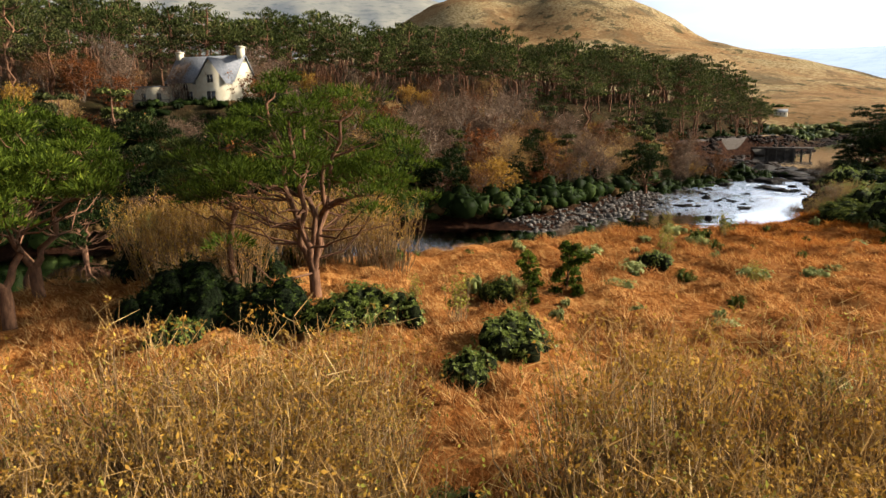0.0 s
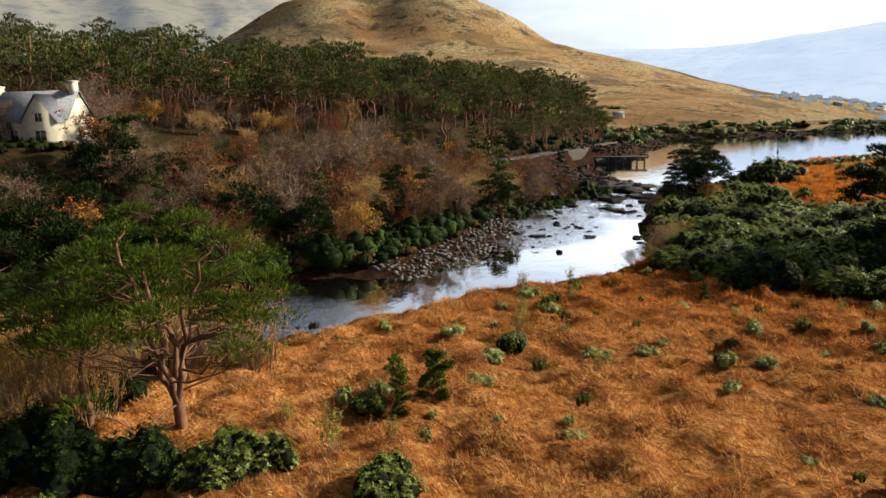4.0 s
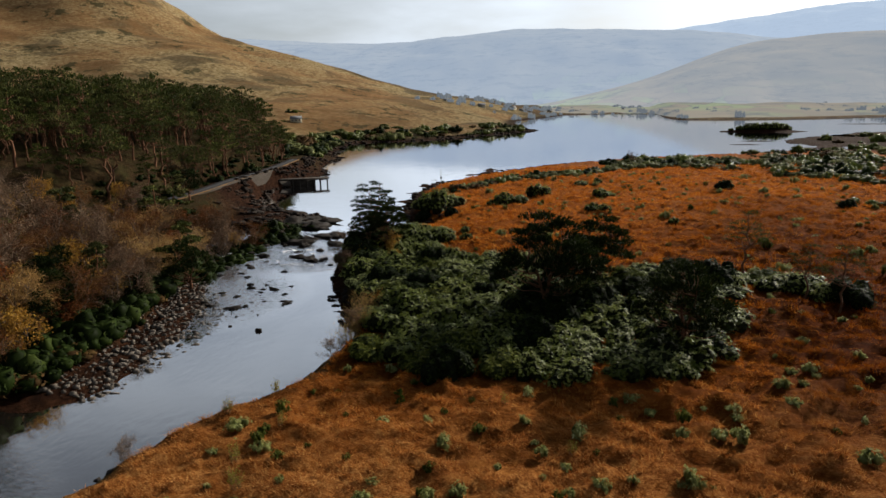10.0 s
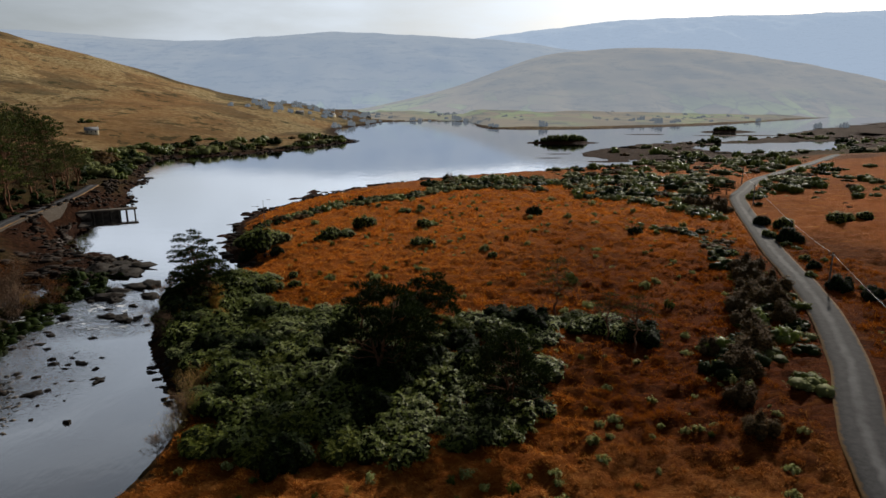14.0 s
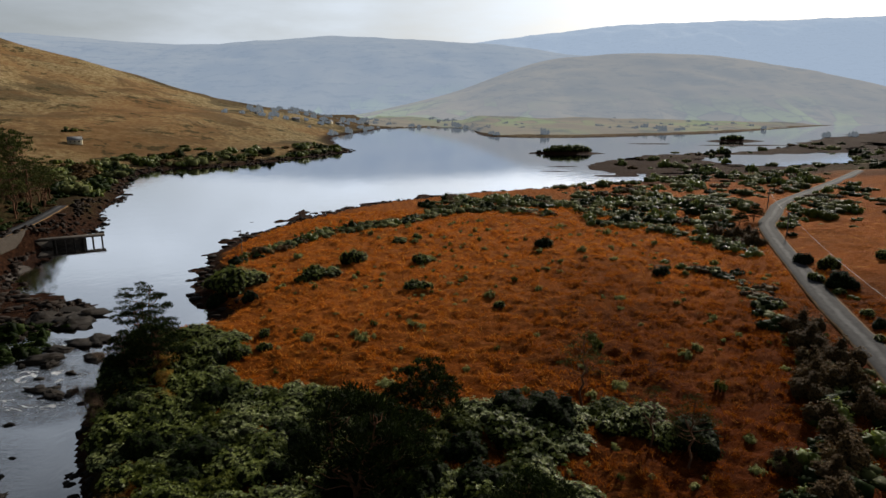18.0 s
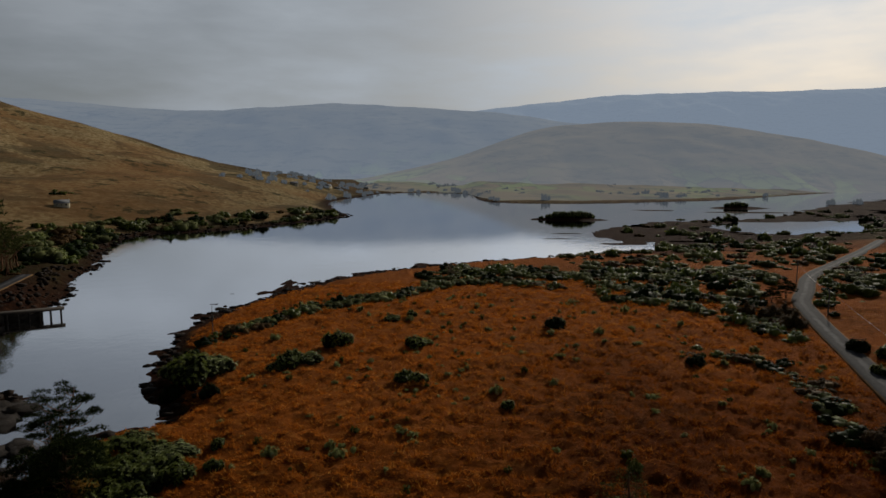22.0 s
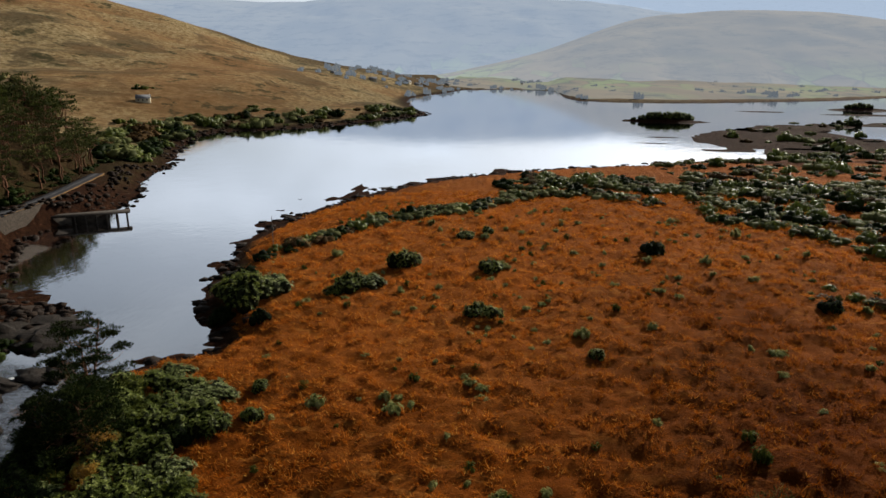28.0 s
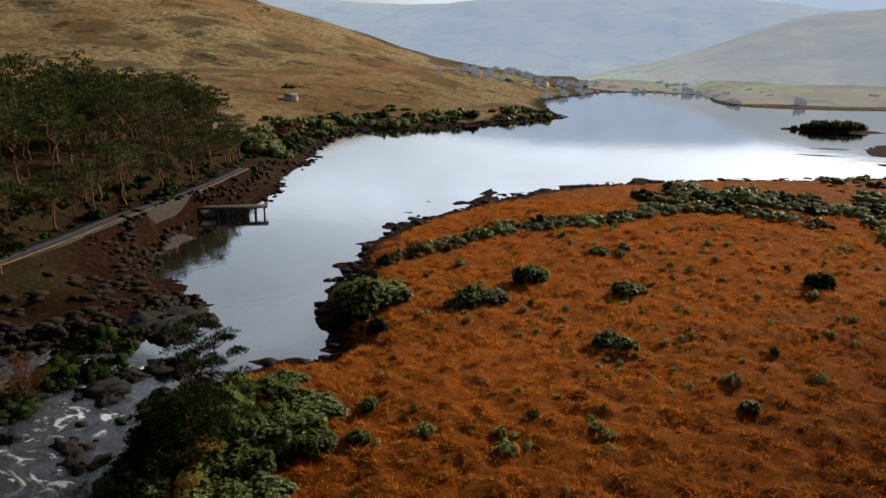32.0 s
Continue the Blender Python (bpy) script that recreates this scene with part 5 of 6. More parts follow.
THICKET = curve([(-17, 41.5), (-8, 40), (-2, 41), (7, 43.5), (13, 48.5), (12.5, 57), (11, 63), (18, 66), (26.5, 65.5), (27, 70), (15, 74.5), (3, 73), (-13, 79), (-24, 83), (-29, 98), (-37, 101), (-42, 96), (-41, 86), (-36, 75), (-29, 64.5), (-24.5, 56), (-22.5, 47), (-17, 41.5)], 2)
rng = np.random.RandomState(7)
spots = scatter(rng, 205, (-46, 30, 38, 104), lambda x, y: inside(x, y, THICKET), 1.8)
for i, ((x, y), z) in enumerate(zip(spots, heights(spots))):
    k = rng.choice([0, 1, 2, 3, 4], p=[0.3, 0.24, 0.1, 0.14, 0.22])
    rhodo.put(k, place_at(x, y, z - 0.15, rng.uniform(0, 360), rng.uniform(0.85, 1.35), rng.uniform(0.65, 1.0)), "", "rhododendron thicket on the knoll")
# single shrubs and rows: place, size, form
SINGLE = [(-7.5, 55, 1.2, 2), (-4, 54, 1.35, 2), (-1.5, 57, 1.3, 2), (-6.5, 59, 1.3, 2), (0.5, 60, 1.2, 2), (6.5, 47, 1.0, 2), (9.8, 49.5, 1.1, 2), (7.5, 50.5, 1.2, 2), (-39, 88, 1.3, 2), (-37, 83, 1.3, 2), (-35.5, 79.5, 1.2, 2), (-40, 92, 1.1, 2), (-33, 75, 1.0, 2),
          (-95, 4, 0.9, 2), (-93, 8, 0.9, 2), (-92.5, 12, 0.9, 2), (-91.5, 16, 1.3, 0), (-92, 20, 1.1, 2), (-96.5, 8, 0.6, 2), (-91, 24, 1.2, 2), (-94, 27, 1.3, 2), (-95.5, 31, 1.0, 0), (-98, 0, 1.0, 2), (-101, -3, 0.9, 2), (-97, 12, 0.7, 3), (-96, 16, 0.7, 2),
          (-25.4, -3.0, 0.95, 2), (-22.2, -2.4, 0.85, 2), (-20.6, -0.9, 0.8, 2), (-18.2, 1.4, 0.85, 1), (-17.4, 2.5, 0.6, 0), (-24.2, -5.0, 0.6, 2), (-20.3, -4.6, 0.5, 0), (-12.2, 3.9, 0.62, 1), (-12.8, 4.6, 0.5, 0), (-11.2, 1.6, 0.42, 0),
          (-18.6, 8.6, 0.5, 3), (-18.3, 19.1, 0.42, 0), (-18.8, 19.9, 0.34, 0), (-5.5, -3.0, 0.5, 1), (-33, -3, 0.9, 2), (-30, 1.5, 0.8, 2), (-35, 3, 0.8, 0), (-29.5, 9.5, 0.5, 3), (-32, 5, 0.7, 3),
          (-36.8, 124.5, 2.0, 0), (-39.5, 128, 1.6, 1), (-34.5, 127.5, 1.5, 4), (-40.5, 133, 1.2, 2), (-38.5, 120.5, 0.9, 2), (-31.5, 117, 0.7, 2), (-22.6, 129.5, 1.2, 0), (-20.2, 131.5, 1.1, 4), (-24.2, 127.2, 0.8, 1), (-16.6, 141.2, 1.3, 0), (-17.6, 145.5, 0.6, 1),
          (-2.6, 140.2, 1.1, 1), (-3.2, 121, 0.85, 0), (-1.2, 120.6, 0.9, 1), (24.8, 151.7, 1.05, 2), (26.4, 155, 0.6, 0), (43.2, 126.5, 0.75, 2), (-25.5, 91, 0.9, 0), (-22.5, 93.5, 0.6, 1), (-24, 99, 0.5, 0), (11.4, 110, 0.5, 0), (-8, 160, 0.8, 4), (-4, 163, 0.7, 0),
          (71, 116.5, 1.25, 2), (69, 121, 0.7, 0), (68.5, 113, 0.55, 1), (76, 129, 1.1, 0), (73.5, 133, 0.9, 2), (66, 102, 0.5, 0), (64.6, 97, 0.6, 2), (61.5, 92, 0.5, 1), (61.8, 84.5, 1.0, 2), (63.5, 80, 0.8, 2), (64, 73, 1.0, 2), (61, 70, 0.6, 0), (90, 133, 1.1, 0), (94, 135, 0.9, 1), (99, 137, 0.8, 0)]
pts = np.array([(a, b) for a, b, *_ in SINGLE])
for (x, y, s, k), z in zip(SINGLE, heights(pts)):
    if x < -90:
        s = min(s, max((12.9 - z) / 2.7, 0.35))
    rhodo.put(k, place_at(x, y, z - 0.12, (x * 71 + y * 37) % 360, s), "", "single shrubs on the bog")
HEDGES = [(curve([(-41, 147), (-37, 153), (-34, 163), (-27, 171), (-16, 180), (-8, 187), (3, 200), (13, 203), (22, 200), (33, 192)], 1.5), 3.0, 1.05, (0, 1, 4)),
          (curve([(4, 212), (18, 224), (32, 216), (50, 210), (66, 206), (90, 206)], 1.0), 11.0, 1.2, (0, 1, 4, 2)),
          (curve([(44, 196), (54, 188), (64, 176), (74, 168)], 1.6), 5.0, 1.1, (0, 2)),
          (curve([(44, 178), (52, 172), (62, 161), (66, 150), (64, 142)], 2.4), 4.0, 1.1, (0, 4, 2)),
          (curve([(47, 134), (55, 124), (53, 105), (50, 96)], 2.6), 3.4, 0.85, (0, 2, 3)),
          (curve([(41, 53), (44, 59), (47.5, 66), (51.5, 77), (55, 88)], 1.7), 2.6, 0.9, (0, 3, 2, 0)),
          (curve([(32, 58), (38.5, 63), (44, 72), (48, 84)], 2.2), 3.0, 1.0, (2, 2, 0)),
          (curve([(80, 150), (88, 168), (98, 186), (112, 205), (130, 226)], 4), 3.5, 0.9, (0, 2))]
many = [(3, np.interp(yy, WEST_SHORE[:60, 1], WEST_SHORE[:60, 0]) - (2.6, 4.4, 3.4)[i % 3], yy, (0.8, 1.5, 1.0, 1.3, 0.7, 1.15, 0.9)[i % 7], 1.0) for i, yy in enumerate(np.arange(1, 74, 2.0))]
for line, wide, size, forms in HEDGES:
    q = np.vstack([line] * 2)
    q = q + rng.uniform(-wide, wide, q.shape) * 0.8
    far = segment_distance(q[:, 0], q[:, 1], ROAD_EAST[::3])[0] > 3.6
    many += [(rng.choice([0, 4, 2, 3, 3] if line[0, 1] < 60 else [0, 0, 2, 3, 1]), x, y, size * rng.uniform(0.6, 1.25), rng.uniform(0.55, 0.9)) for x, y in q[far]]
# scrub east of the lake, and on the lower ground beyond
for n, bx, keep, s0, s1 in [(430, (42, 190, 176, 320), lambda x, y: (segment_distance(x, y, ROAD_EAST[::4])[0] > 4) & ~inside(x, y, WATER) & (x < 135 + 0.3 * (y - 180)), 0.5, 1.5),
                            (210, (100, 340, 305, 560), lambda x, y: ~inside(x, y, WATER) & ~inside(x, y, LAGOON) & (rough(x, y * 1.5, 50, 2) > -0.1), 0.6, 2.0),
                            (110, (66, 260, 20, 300), lambda x, y: (segment_distance(x, y, ROAD_EAST[::4])[0] > 4) & (x > along(y, ROAD_EAST) + 4) & (rough(x, y, 45, 3) > 0.25), 0.4, 1.0),
                            (240, (-100, -46, -40, 112), lambda x, y: (lambda w: (w > 1.6) & (w < 9))(np.interp(y, WEST_SHORE[:60, 1], WEST_SHORE[:60, 0]) - x), 0.6, 1.3),
                            (200, (-130, -60, 0, 240), lambda x, y: (lambda w: ((w > 2.6) & (w < 13)) | ((w < -3) & (w > -9) & (y < 110)))(along(y, ROAD_WEST) - x), 0.5, 1.1),
                            (200, (-215, -60, 235, 480), lambda x, y: (lambda d: (d > 3) & (d < 30))(segment_distance(x, y, WEST_SHORE)[0]) & ~inside(x, y, WATER), 1.0, 2.4),
                            (60, (-300, -150, 250, 430), lambda x, y: ~inside(x, y, WATER) & (rough(x, y, 60, 5) > 0.45), 0.9, 2.2)]:
    many += [((rng.choice([3, 3, 3, 3, 1]) if x < -46 and y < 240 else rng.choice([0, 0, 1, 4, 3, 2])), x, y, s0 + (s1 - s0) * rng.uniform() ** 2 * 1.25, rng.uniform(0.6, 1.0)) for x, y in scatter(rng, n, bx, keep, 1.6)]
z = heights([(m[1], m[2]) for m in many])
thin.joined("shore_scrub", [(k, place_at(x, y, h - 0.15, (x * 77 + y * 31) % 360, s, t)) for (k, x, y, s, t), h in zip(many, z)], "grey-green scrub along shores, hedges and lanes", "scrub")
# far leaves that glow bluish, the haze before them put into the material
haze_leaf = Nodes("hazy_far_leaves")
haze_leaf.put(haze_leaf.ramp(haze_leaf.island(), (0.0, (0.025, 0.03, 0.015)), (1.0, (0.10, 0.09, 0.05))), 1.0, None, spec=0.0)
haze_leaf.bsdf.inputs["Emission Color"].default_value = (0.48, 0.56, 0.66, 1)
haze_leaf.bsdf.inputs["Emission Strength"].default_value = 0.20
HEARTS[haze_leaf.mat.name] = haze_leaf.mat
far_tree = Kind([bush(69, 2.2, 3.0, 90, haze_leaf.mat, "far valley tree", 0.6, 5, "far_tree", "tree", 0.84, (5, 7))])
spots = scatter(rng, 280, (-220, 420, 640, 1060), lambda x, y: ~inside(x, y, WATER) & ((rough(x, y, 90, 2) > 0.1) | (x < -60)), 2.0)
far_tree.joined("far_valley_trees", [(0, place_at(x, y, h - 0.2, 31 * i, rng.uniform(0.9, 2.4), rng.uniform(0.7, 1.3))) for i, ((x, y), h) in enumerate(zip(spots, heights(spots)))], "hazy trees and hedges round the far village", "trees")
far_tree.close()
thin.close()
# the islets' bushes
for x, y, s in [(76, 461, 1.6), (81, 462, 2.2), (86, 463, 2.4), (91, 463, 2.5), (96, 464, 2.5), (101, 465, 2.3), (105, 466, 1.6), (70, 460, 0.9), (266, 600, 2.4), (274, 601, 2.0), (258, 600, 1.8)]:
    rhodo.put(0, place_at(x, y, height(x, y) - 0.2, x * 13, s, 0.8), "", "bushes on the islets")
rhodo.close()

# small shrubs dotted over the bog
SEEDLING = leaf_material("pale_seedling_leaves", (0.070, 0.080, 0.022), (0.28, 0.295, 0.10), 0.55, 0.2, 0.36, (0.60, 0.60, 0.32))
HEARTS[SEEDLING.name] = shade_heart("shaded_seedling_core", (0.012, 0.014, 0.005), (0.05, 0.055, 0.02))
dot = Kind([bush(71, 0.5, 0.7, 210, SEEDLING, "small grey-green seedling shrub in the bog grass", 0.15, 6, "bog_shrub", "shrub", 0.7, (5, 6), 6), bush(72, 0.4, 0.75, 190, RHODO_LIGHT, "small yellow-green shrub in the bog grass", 0.14, 6, "bog_shrub", "shrub", 0.7, (5, 6), 6),
            bush(73, 0.6, 0.6, 220, SEEDLING, "low pale-leaved shrub in the bog grass", 0.15, 7, "bog_shrub", "shrub", 0.7, (5, 6), 6)])
rng = np.random.RandomState(8)


def on_bog(x, y):
    d = segment_distance(x, y, EAST_SHORE[::1])[0]
    q = segment_distance(x, y, ROAD_EAST[::3])[0]
    return ~inside(x, y, WATER) & (d > 3.5) & (q > 4) & ~inside(x, y, THICKET) & (x > along(y, EAST_SHORE[:100]))


spots = np.vstack([scatter(rng, 130, (-34, 34, 8, 62), on_bog, 1.0), scatter(rng, 165, (-40, 66, 76, 185), on_bog, 1.3)])
for i, ((x, y), z) in enumerate(zip(spots, heights(spots))):
    dot.put(rng.choice([0, 1, 2], p=[0.5, 0.2, 0.3]), place_at(x, y, z - 0.05, rng.uniform(0, 360), rng.choice([0.6, 0.8, 1.0, 1.4]) * rng.uniform(0.8, 1.15) * (1.0 if y < 62 else 1.3), rng.uniform(0.8, 1.2)), "", "small shrubs dotted over the bog")
clumps = np.vstack([q + rng.normal(size=(rng.randint(1, 5), 2)) * 1.6 for q in scatter(rng, 110, (-40, 66, 14, 190), on_bog)])
clumps = clumps[on_bog(clumps[:, 0], clumps[:, 1])]
dot.joined("bog_seedlings", [(i, place_at(x, y, h - 0.05, 53 * i, rng.uniform(0.5, 1.3))) for i, ((x, y), h) in enumerate(zip(clumps, heights(clumps)))], "pale green seedlings scattered through the bog grass", "seedlings")
dot.close()

# young pines and saplings by the path
young = Kind([pine(81, 2.4, 0.9, 0.05, 26, 4, 55, NEEDLES_BRIGHT, "young bright green pine in the bog grass", 0.02, 1.5, 0.14, 1, "young_pine"),
              scrub(82, 0.6, 1.6, 26, TWIGS_GOLD, "yellow-green sapling in the bog grass", (OLIVE, 260, 0.14), "sapling")])
for k, x, y, s in [(0, -17.2, 11.6, 1.0), (0, -19.4, 11.2, 0.7), (1, -16.6, 5.0, 1.1), (1, -12.6, 19.0, 0.75), (0, -17.0, 9.2, 0.5), (1, -15.4, 7.2, 0.6), (1, -20.2, 5.4, 0.7), (1, -21.5, 24.5, 0.8), (0, -13.5, 34.8, 0.45), (1, -20.8, 29.5, 0.7), (1, -24.4, 34.8, 0.7), (1, -26.0, 30.6, 0.8), (1, -19.6, 21.8, 0.9), (1, -5.5, 36.0, 0.6), (1, 0, 30, 0.6)]:
    young.put(k, place_at(x, y, height(x, y) - 0.05, 47 * x, s), "", "young trees by the path")
young.close()

# willow scrub under the start of the path, reed-brown thicket behind the pines, brown scrub by the lane
will = Kind([scrub(91, 1.7, 3.2, 70, TWIGS_GOLD, "willow scrub with yellow last leaves", (GOLD, 1500, 0.085)), scrub(92, 1.8, 3.0, 75, TWIGS_GOLD, "brown willow scrub with pale straw tips", (OLIVE, 900, 0.075)),
             scrub(93, 1.6, 2.8, 65, TWIGS_GOLD, "straw-coloured willow scrub with thin leaves", (GOLD, 1200, 0.08))])
rng = np.random.RandomState(9)
for a0, a1, n, r0 in [(64, 100, 44, 3.5), (12, 41, 36, 4.5)]:
    for i in range(n):
        az, r = radians(rng.uniform(a0, a1)), rng.uniform(r0, 13.5)
        x, y = 2.8 - r * math.sin(az), -8.8 + r * math.cos(az)
        will.put(rng.randint(3), place_at(x, y, height(x, y) - 0.05, rng.uniform(0, 360), rng.uniform(0.85, 1.15), rng.uniform(0.85, 1.1)), "", "willow scrub on the near bog")
for x, y in scatter(rng, 16, (-37, -28, -3, 9), lambda x, y: x > along(y, EAST_SHORE[:60]) + 2, 1.5):
    will.put(2, place_at(x, y, height(x, y) - 0.05, x * 50, 1.25, 1.2), "", "reed-brown thicket behind the pines")
lane_brown = Kind([bush(75, 1.7, 2.5, 1700, HEATH, "dense brown scrub beside the lane", 0.2, 10, "brown_scrub", "shrub", 0.8, whorl=5)])
for x, y, s in [(52.2, 95, 1.7), (50.6, 90, 1.5), (51.5, 85, 1.6), (41, 70, 1.2), (38.5, 63, 1.3), (34, 56, 1.3), (36, 60, 1.1), (33, 62, 0.9), (43, 76, 1.3), (45.5, 80, 1.4), (47.5, 84, 1.2), (40, 66, 1.2), (31, 50, 1.0), (30, 44, 1.0), (46, 72, 1.3), (48.5, 78, 1.5), (72, 150, 1.5), (70, 155, 1.6), (74, 158, 1.4), (67, 160, 1.3), (-23.8, 47.5, 0.9), (-23.5, 50.5, 1.0), (-25.5, 57, 1.1)]:
    (lane_brown if x > 0 else will).put(0 if x > 0 else 1, place_at(x, y, height(x, y) - 0.05, x * 50, s, 0.85), "", "brown scrub by lane and bank")
lane_brown.close()
will.close()

# ---------------------------------------------------------------- stones
rng = np.random.RandomState(10)


def boulder(x, y, r, flat, seed, mat, label, lon=0.0):
    q = np.random.RandomState(seed)
    r *= 0.62
    v, f = blob(q, (0, 0, 0), (r * (1 + lon), r, r * flat), 0.30, 9, 14)
    ob = new("boulder", triangles("boulder", v, f, mat))
    ob.matrix_basis = pose(x, y, r * flat * 0.2, 0, 0, q.uniform(0, 360))
    return tagged(ob, label, "rock", "rocks in the river")


for i, (x, y, r, fl, lon) in enumerate([(-62, 117, 5.5, 0.22, 0.5), (-66, 113, 5.0, 0.3, 0.3), (-60.5, 112.5, 4.5, 0.2, 0.6), (-68, 118.5, 4.0, 0.25, 0.5), (-71, 111, 4.5, 0.28, 0.4), (-73, 105.5, 3.5, 0.3, 0.5), (-55.5, 100.6, 2.2, 0.2, 0.9), (-53.6, 103, 2.6, 0.22, 0.7), (-51.6, 104.6, 2.4, 0.28, 0.6), (-48.5, 97.6, 2.0, 0.25, 0.8), (-37.8, 53.8, 0.55, 0.7, 0.1), (-45.4, 60.4, 0.9, 0.4, 0.5), (-44.4, 61.3, 0.5, 0.5, 0.2), (-46.3, 60.0, 0.5, 0.5, 0.2), (-39.8, 64, 0.7, 0.35, 0.9), (-40.6, 64.6, 0.5, 0.3, 0.5), (-44.8, 69.2, 0.8, 0.3, 0.8),
                                       (-55.4, 96.6, 2.6, 0.35, 0.6), (-53.4, 95.2, 1.5, 0.4, 0.6), (-57, 94.6, 1.0, 0.4, 0.3), (-56.7, 86.4, 1.4, 0.4, 0.4), (-47.4, 85.6, 1.6, 0.3, 0.9), (-50.1, 87, 1.5, 0.3, 0.6), (-45.5, 86.3, 1.0, 0.35, 0.7), (-42.0, 54.4, 0.35, 0.5, 0), (-45.1, 51.8, 0.3, 0.5, 0.2),
                                       (-38.3, 19.4, 0.6, 0.6, 0.4), (-39.9, 17.6, 0.3, 0.5, 0), (-38.9, 18.3, 0.3, 0.5, 0.2), (-35.8, 18.4, 0.3, 0.5, 0), (-34.9, 71, 1.0, 0.5, 0.6), (-38.2, 76.4, 1.2, 0.6, 0.3), (-37, 74.6, 0.8, 0.6, 0.2), (-48, 78, 0.7, 0.3, 0.5), (-52, 74, 0.6, 0.4, 0.3), (-54.6, 79, 0.8, 0.35, 0.5),
                                       (-60, 88, 0.9, 0.4, 0.3), (-63, 81, 0.7, 0.45, 0.4), (-61, 93, 1.1, 0.4, 0.5), (-49, 92.4, 0.8, 0.35, 0.6), (-43.3, 57.6, 0.3, 0.5, 0), (-47.6, 56.6, 0.4, 0.5, 0.2), (-41, 58.8, 0.25, 0.5, 0), (-51, 66, 0.5, 0.4, 0.3), (-48.6, 68.8, 0.4, 0.4, 0.3), (-45.2, 14, 0.5, 0.5, 0.3), (-42.5, 9, 0.5, 0.4, 0.4)]):
    boulder(x, y, r, fl, 100 + i, ROCK_WET, "dark wet boulder standing in the shallow river", lon)


def stones(name, pts, sizes, mat, label, sink=0.25, flat=0.6):
    z = heights(pts)
    shapes = [blob(rng, (p[0], p[1], max(h, -0.15) + s * flat * sink), (s * rng.uniform(0.7, 1.4), s * rng.uniform(0.7, 1.2), s * flat * rng.uniform(0.7, 1.2)), 0.15, 4, 6) for p, h, s in zip(pts, z, sizes)]
    return tagged(new(name, triangles(name, *join(shapes), mat)), label, "stones", kind="stuff")


def river_side(x, y):
    d = segment_distance(x, y, WEST_SHORE[:60])[0]
    return (d < 7.5) & (y > 34) & (y < 90) & (x > np.interp(y, WEST_SHORE[:60, 1], WEST_SHORE[:60, 0]) - 2.5)


p = scatter(rng, 1500, (-80, -42, 30, 92), river_side)
stones("shoal_stones", p, 0.08 + 0.34 * rng.uniform(size=len(p)) ** 2, ROCK_GREY, "grey rounded stones on the river shoal")
p = scatter(rng, 190, (-66, -40, 56, 102), lambda x, y: inside(x, y, WATER) & (rough(x, y, 11, 2) > 0.05))
stones("river_stones", p, 0.12 + 0.6 * rng.uniform(size=len(p)) ** 3, ROCK_WET, "dark wet stones breaking the shallow river", 0.1, 0.5)
p = scatter(rng, 420, (-78, -58, 72, 128), lambda x, y: segment_distance(x, y, WEST_SHORE[:80])[0] < 3.2)
stones("west_point_rocks", p, rng.uniform(0.3, 1.0, len(p)), ROCK_WEED, "dark tumbled rocks at the west point")
p = scatter(rng, 520, (-118, -66, 100, 190), lambda x, y: (lambda d: (d < 15) & (rough(x, y, 9, 4) > -0.2))(segment_distance(x, y, WEST_SHORE)[0]) & ~inside(x, y, WATER) & (x > along(y, ROAD_WEST) + 4))
stones("foreshore_rocks", p, 0.15 + 1.3 * rng.uniform(size=len(p)) ** 3, ROCK_WEED, "weed-covered dark rocks on the foreshore", 0.0, 0.35)
p = scatter(rng, 320, (-120, -80, 130, 260), lambda x, y: segment_distance(x, y, WEST_SHORE)[0] < 4.5)
stones("west_shore_rocks", p, rng.uniform(0.3, 1.0, len(p)), ROCK_WEED, "weed-brown stones along the west shore")
p = scatter(rng, 380, (-60, 110, 104, 310), lambda x, y: (lambda d: d < 0.6 + 6 * np.clip(rough(x, y, 22, 3) + rng.uniform(-0.5, 0.3, x.shape), 0, 1))(segment_distance(x, y, EAST_SHORE)[0]))
stones("lake_shore_rocks", p, rng.uniform(0.25, 1.3, len(p)), ROCK_WEED, "low dark rock ledges along the lake shore", 0.1, 0.35)
p = scatter(rng, 260, (-180, -60, 260, 500), lambda x, y: segment_distance(x, y, WEST_SHORE)[0] < 5)
stones("far_shore_rocks", p, rng.uniform(0.5, 1.6, len(p)), ROCK_WEED, "dark stones along the far lake shore", 0.2, 0.4)
p = scatter(rng, 300, (-50, -28, -10, 115), lambda x, y: segment_distance(x, y, EAST_SHORE[:60])[0] < 1.2)
stones("east_bank_rocks", p, rng.uniform(0.15, 0.55, len(p)), ROCK_WET, "dark stones along the bog bank")


SAND = plain_material("pinkish_wet_sand", (0.16, 0.095, 0.065), (0.34, 0.225, 0.165), 0.8, 1.5)
v, f = blob(np.random.RandomState(3), (0, 0, 0), (3.8, 1.2, 0.28), 0.06, 9, 22)
sandbar = tagged(new("sandbar", triangles("sandbar", v, f, SAND, True)), "low pinkish sandbar at the river bend", "sandbar", kind="structure")
sandbar.matrix_basis = pose(-51.6, 30.4, 0.02, 0, 0, 68)


# ---------------------------------------------------------------- buildings
def box(x0, x1, y0, y1, z0, z1):
    v = np.array([(x, y, z) for z in (z0, z1) for x, y in ((x0, y0), (x1, y0), (x1, y1), (x0, y1))], float)
    return v, np.array([(3, 2, 1, 0), (4, 5, 6, 7), (0, 1, 5, 4), (1, 2, 6, 5), (2, 3, 7, 6), (3, 0, 4, 7)])


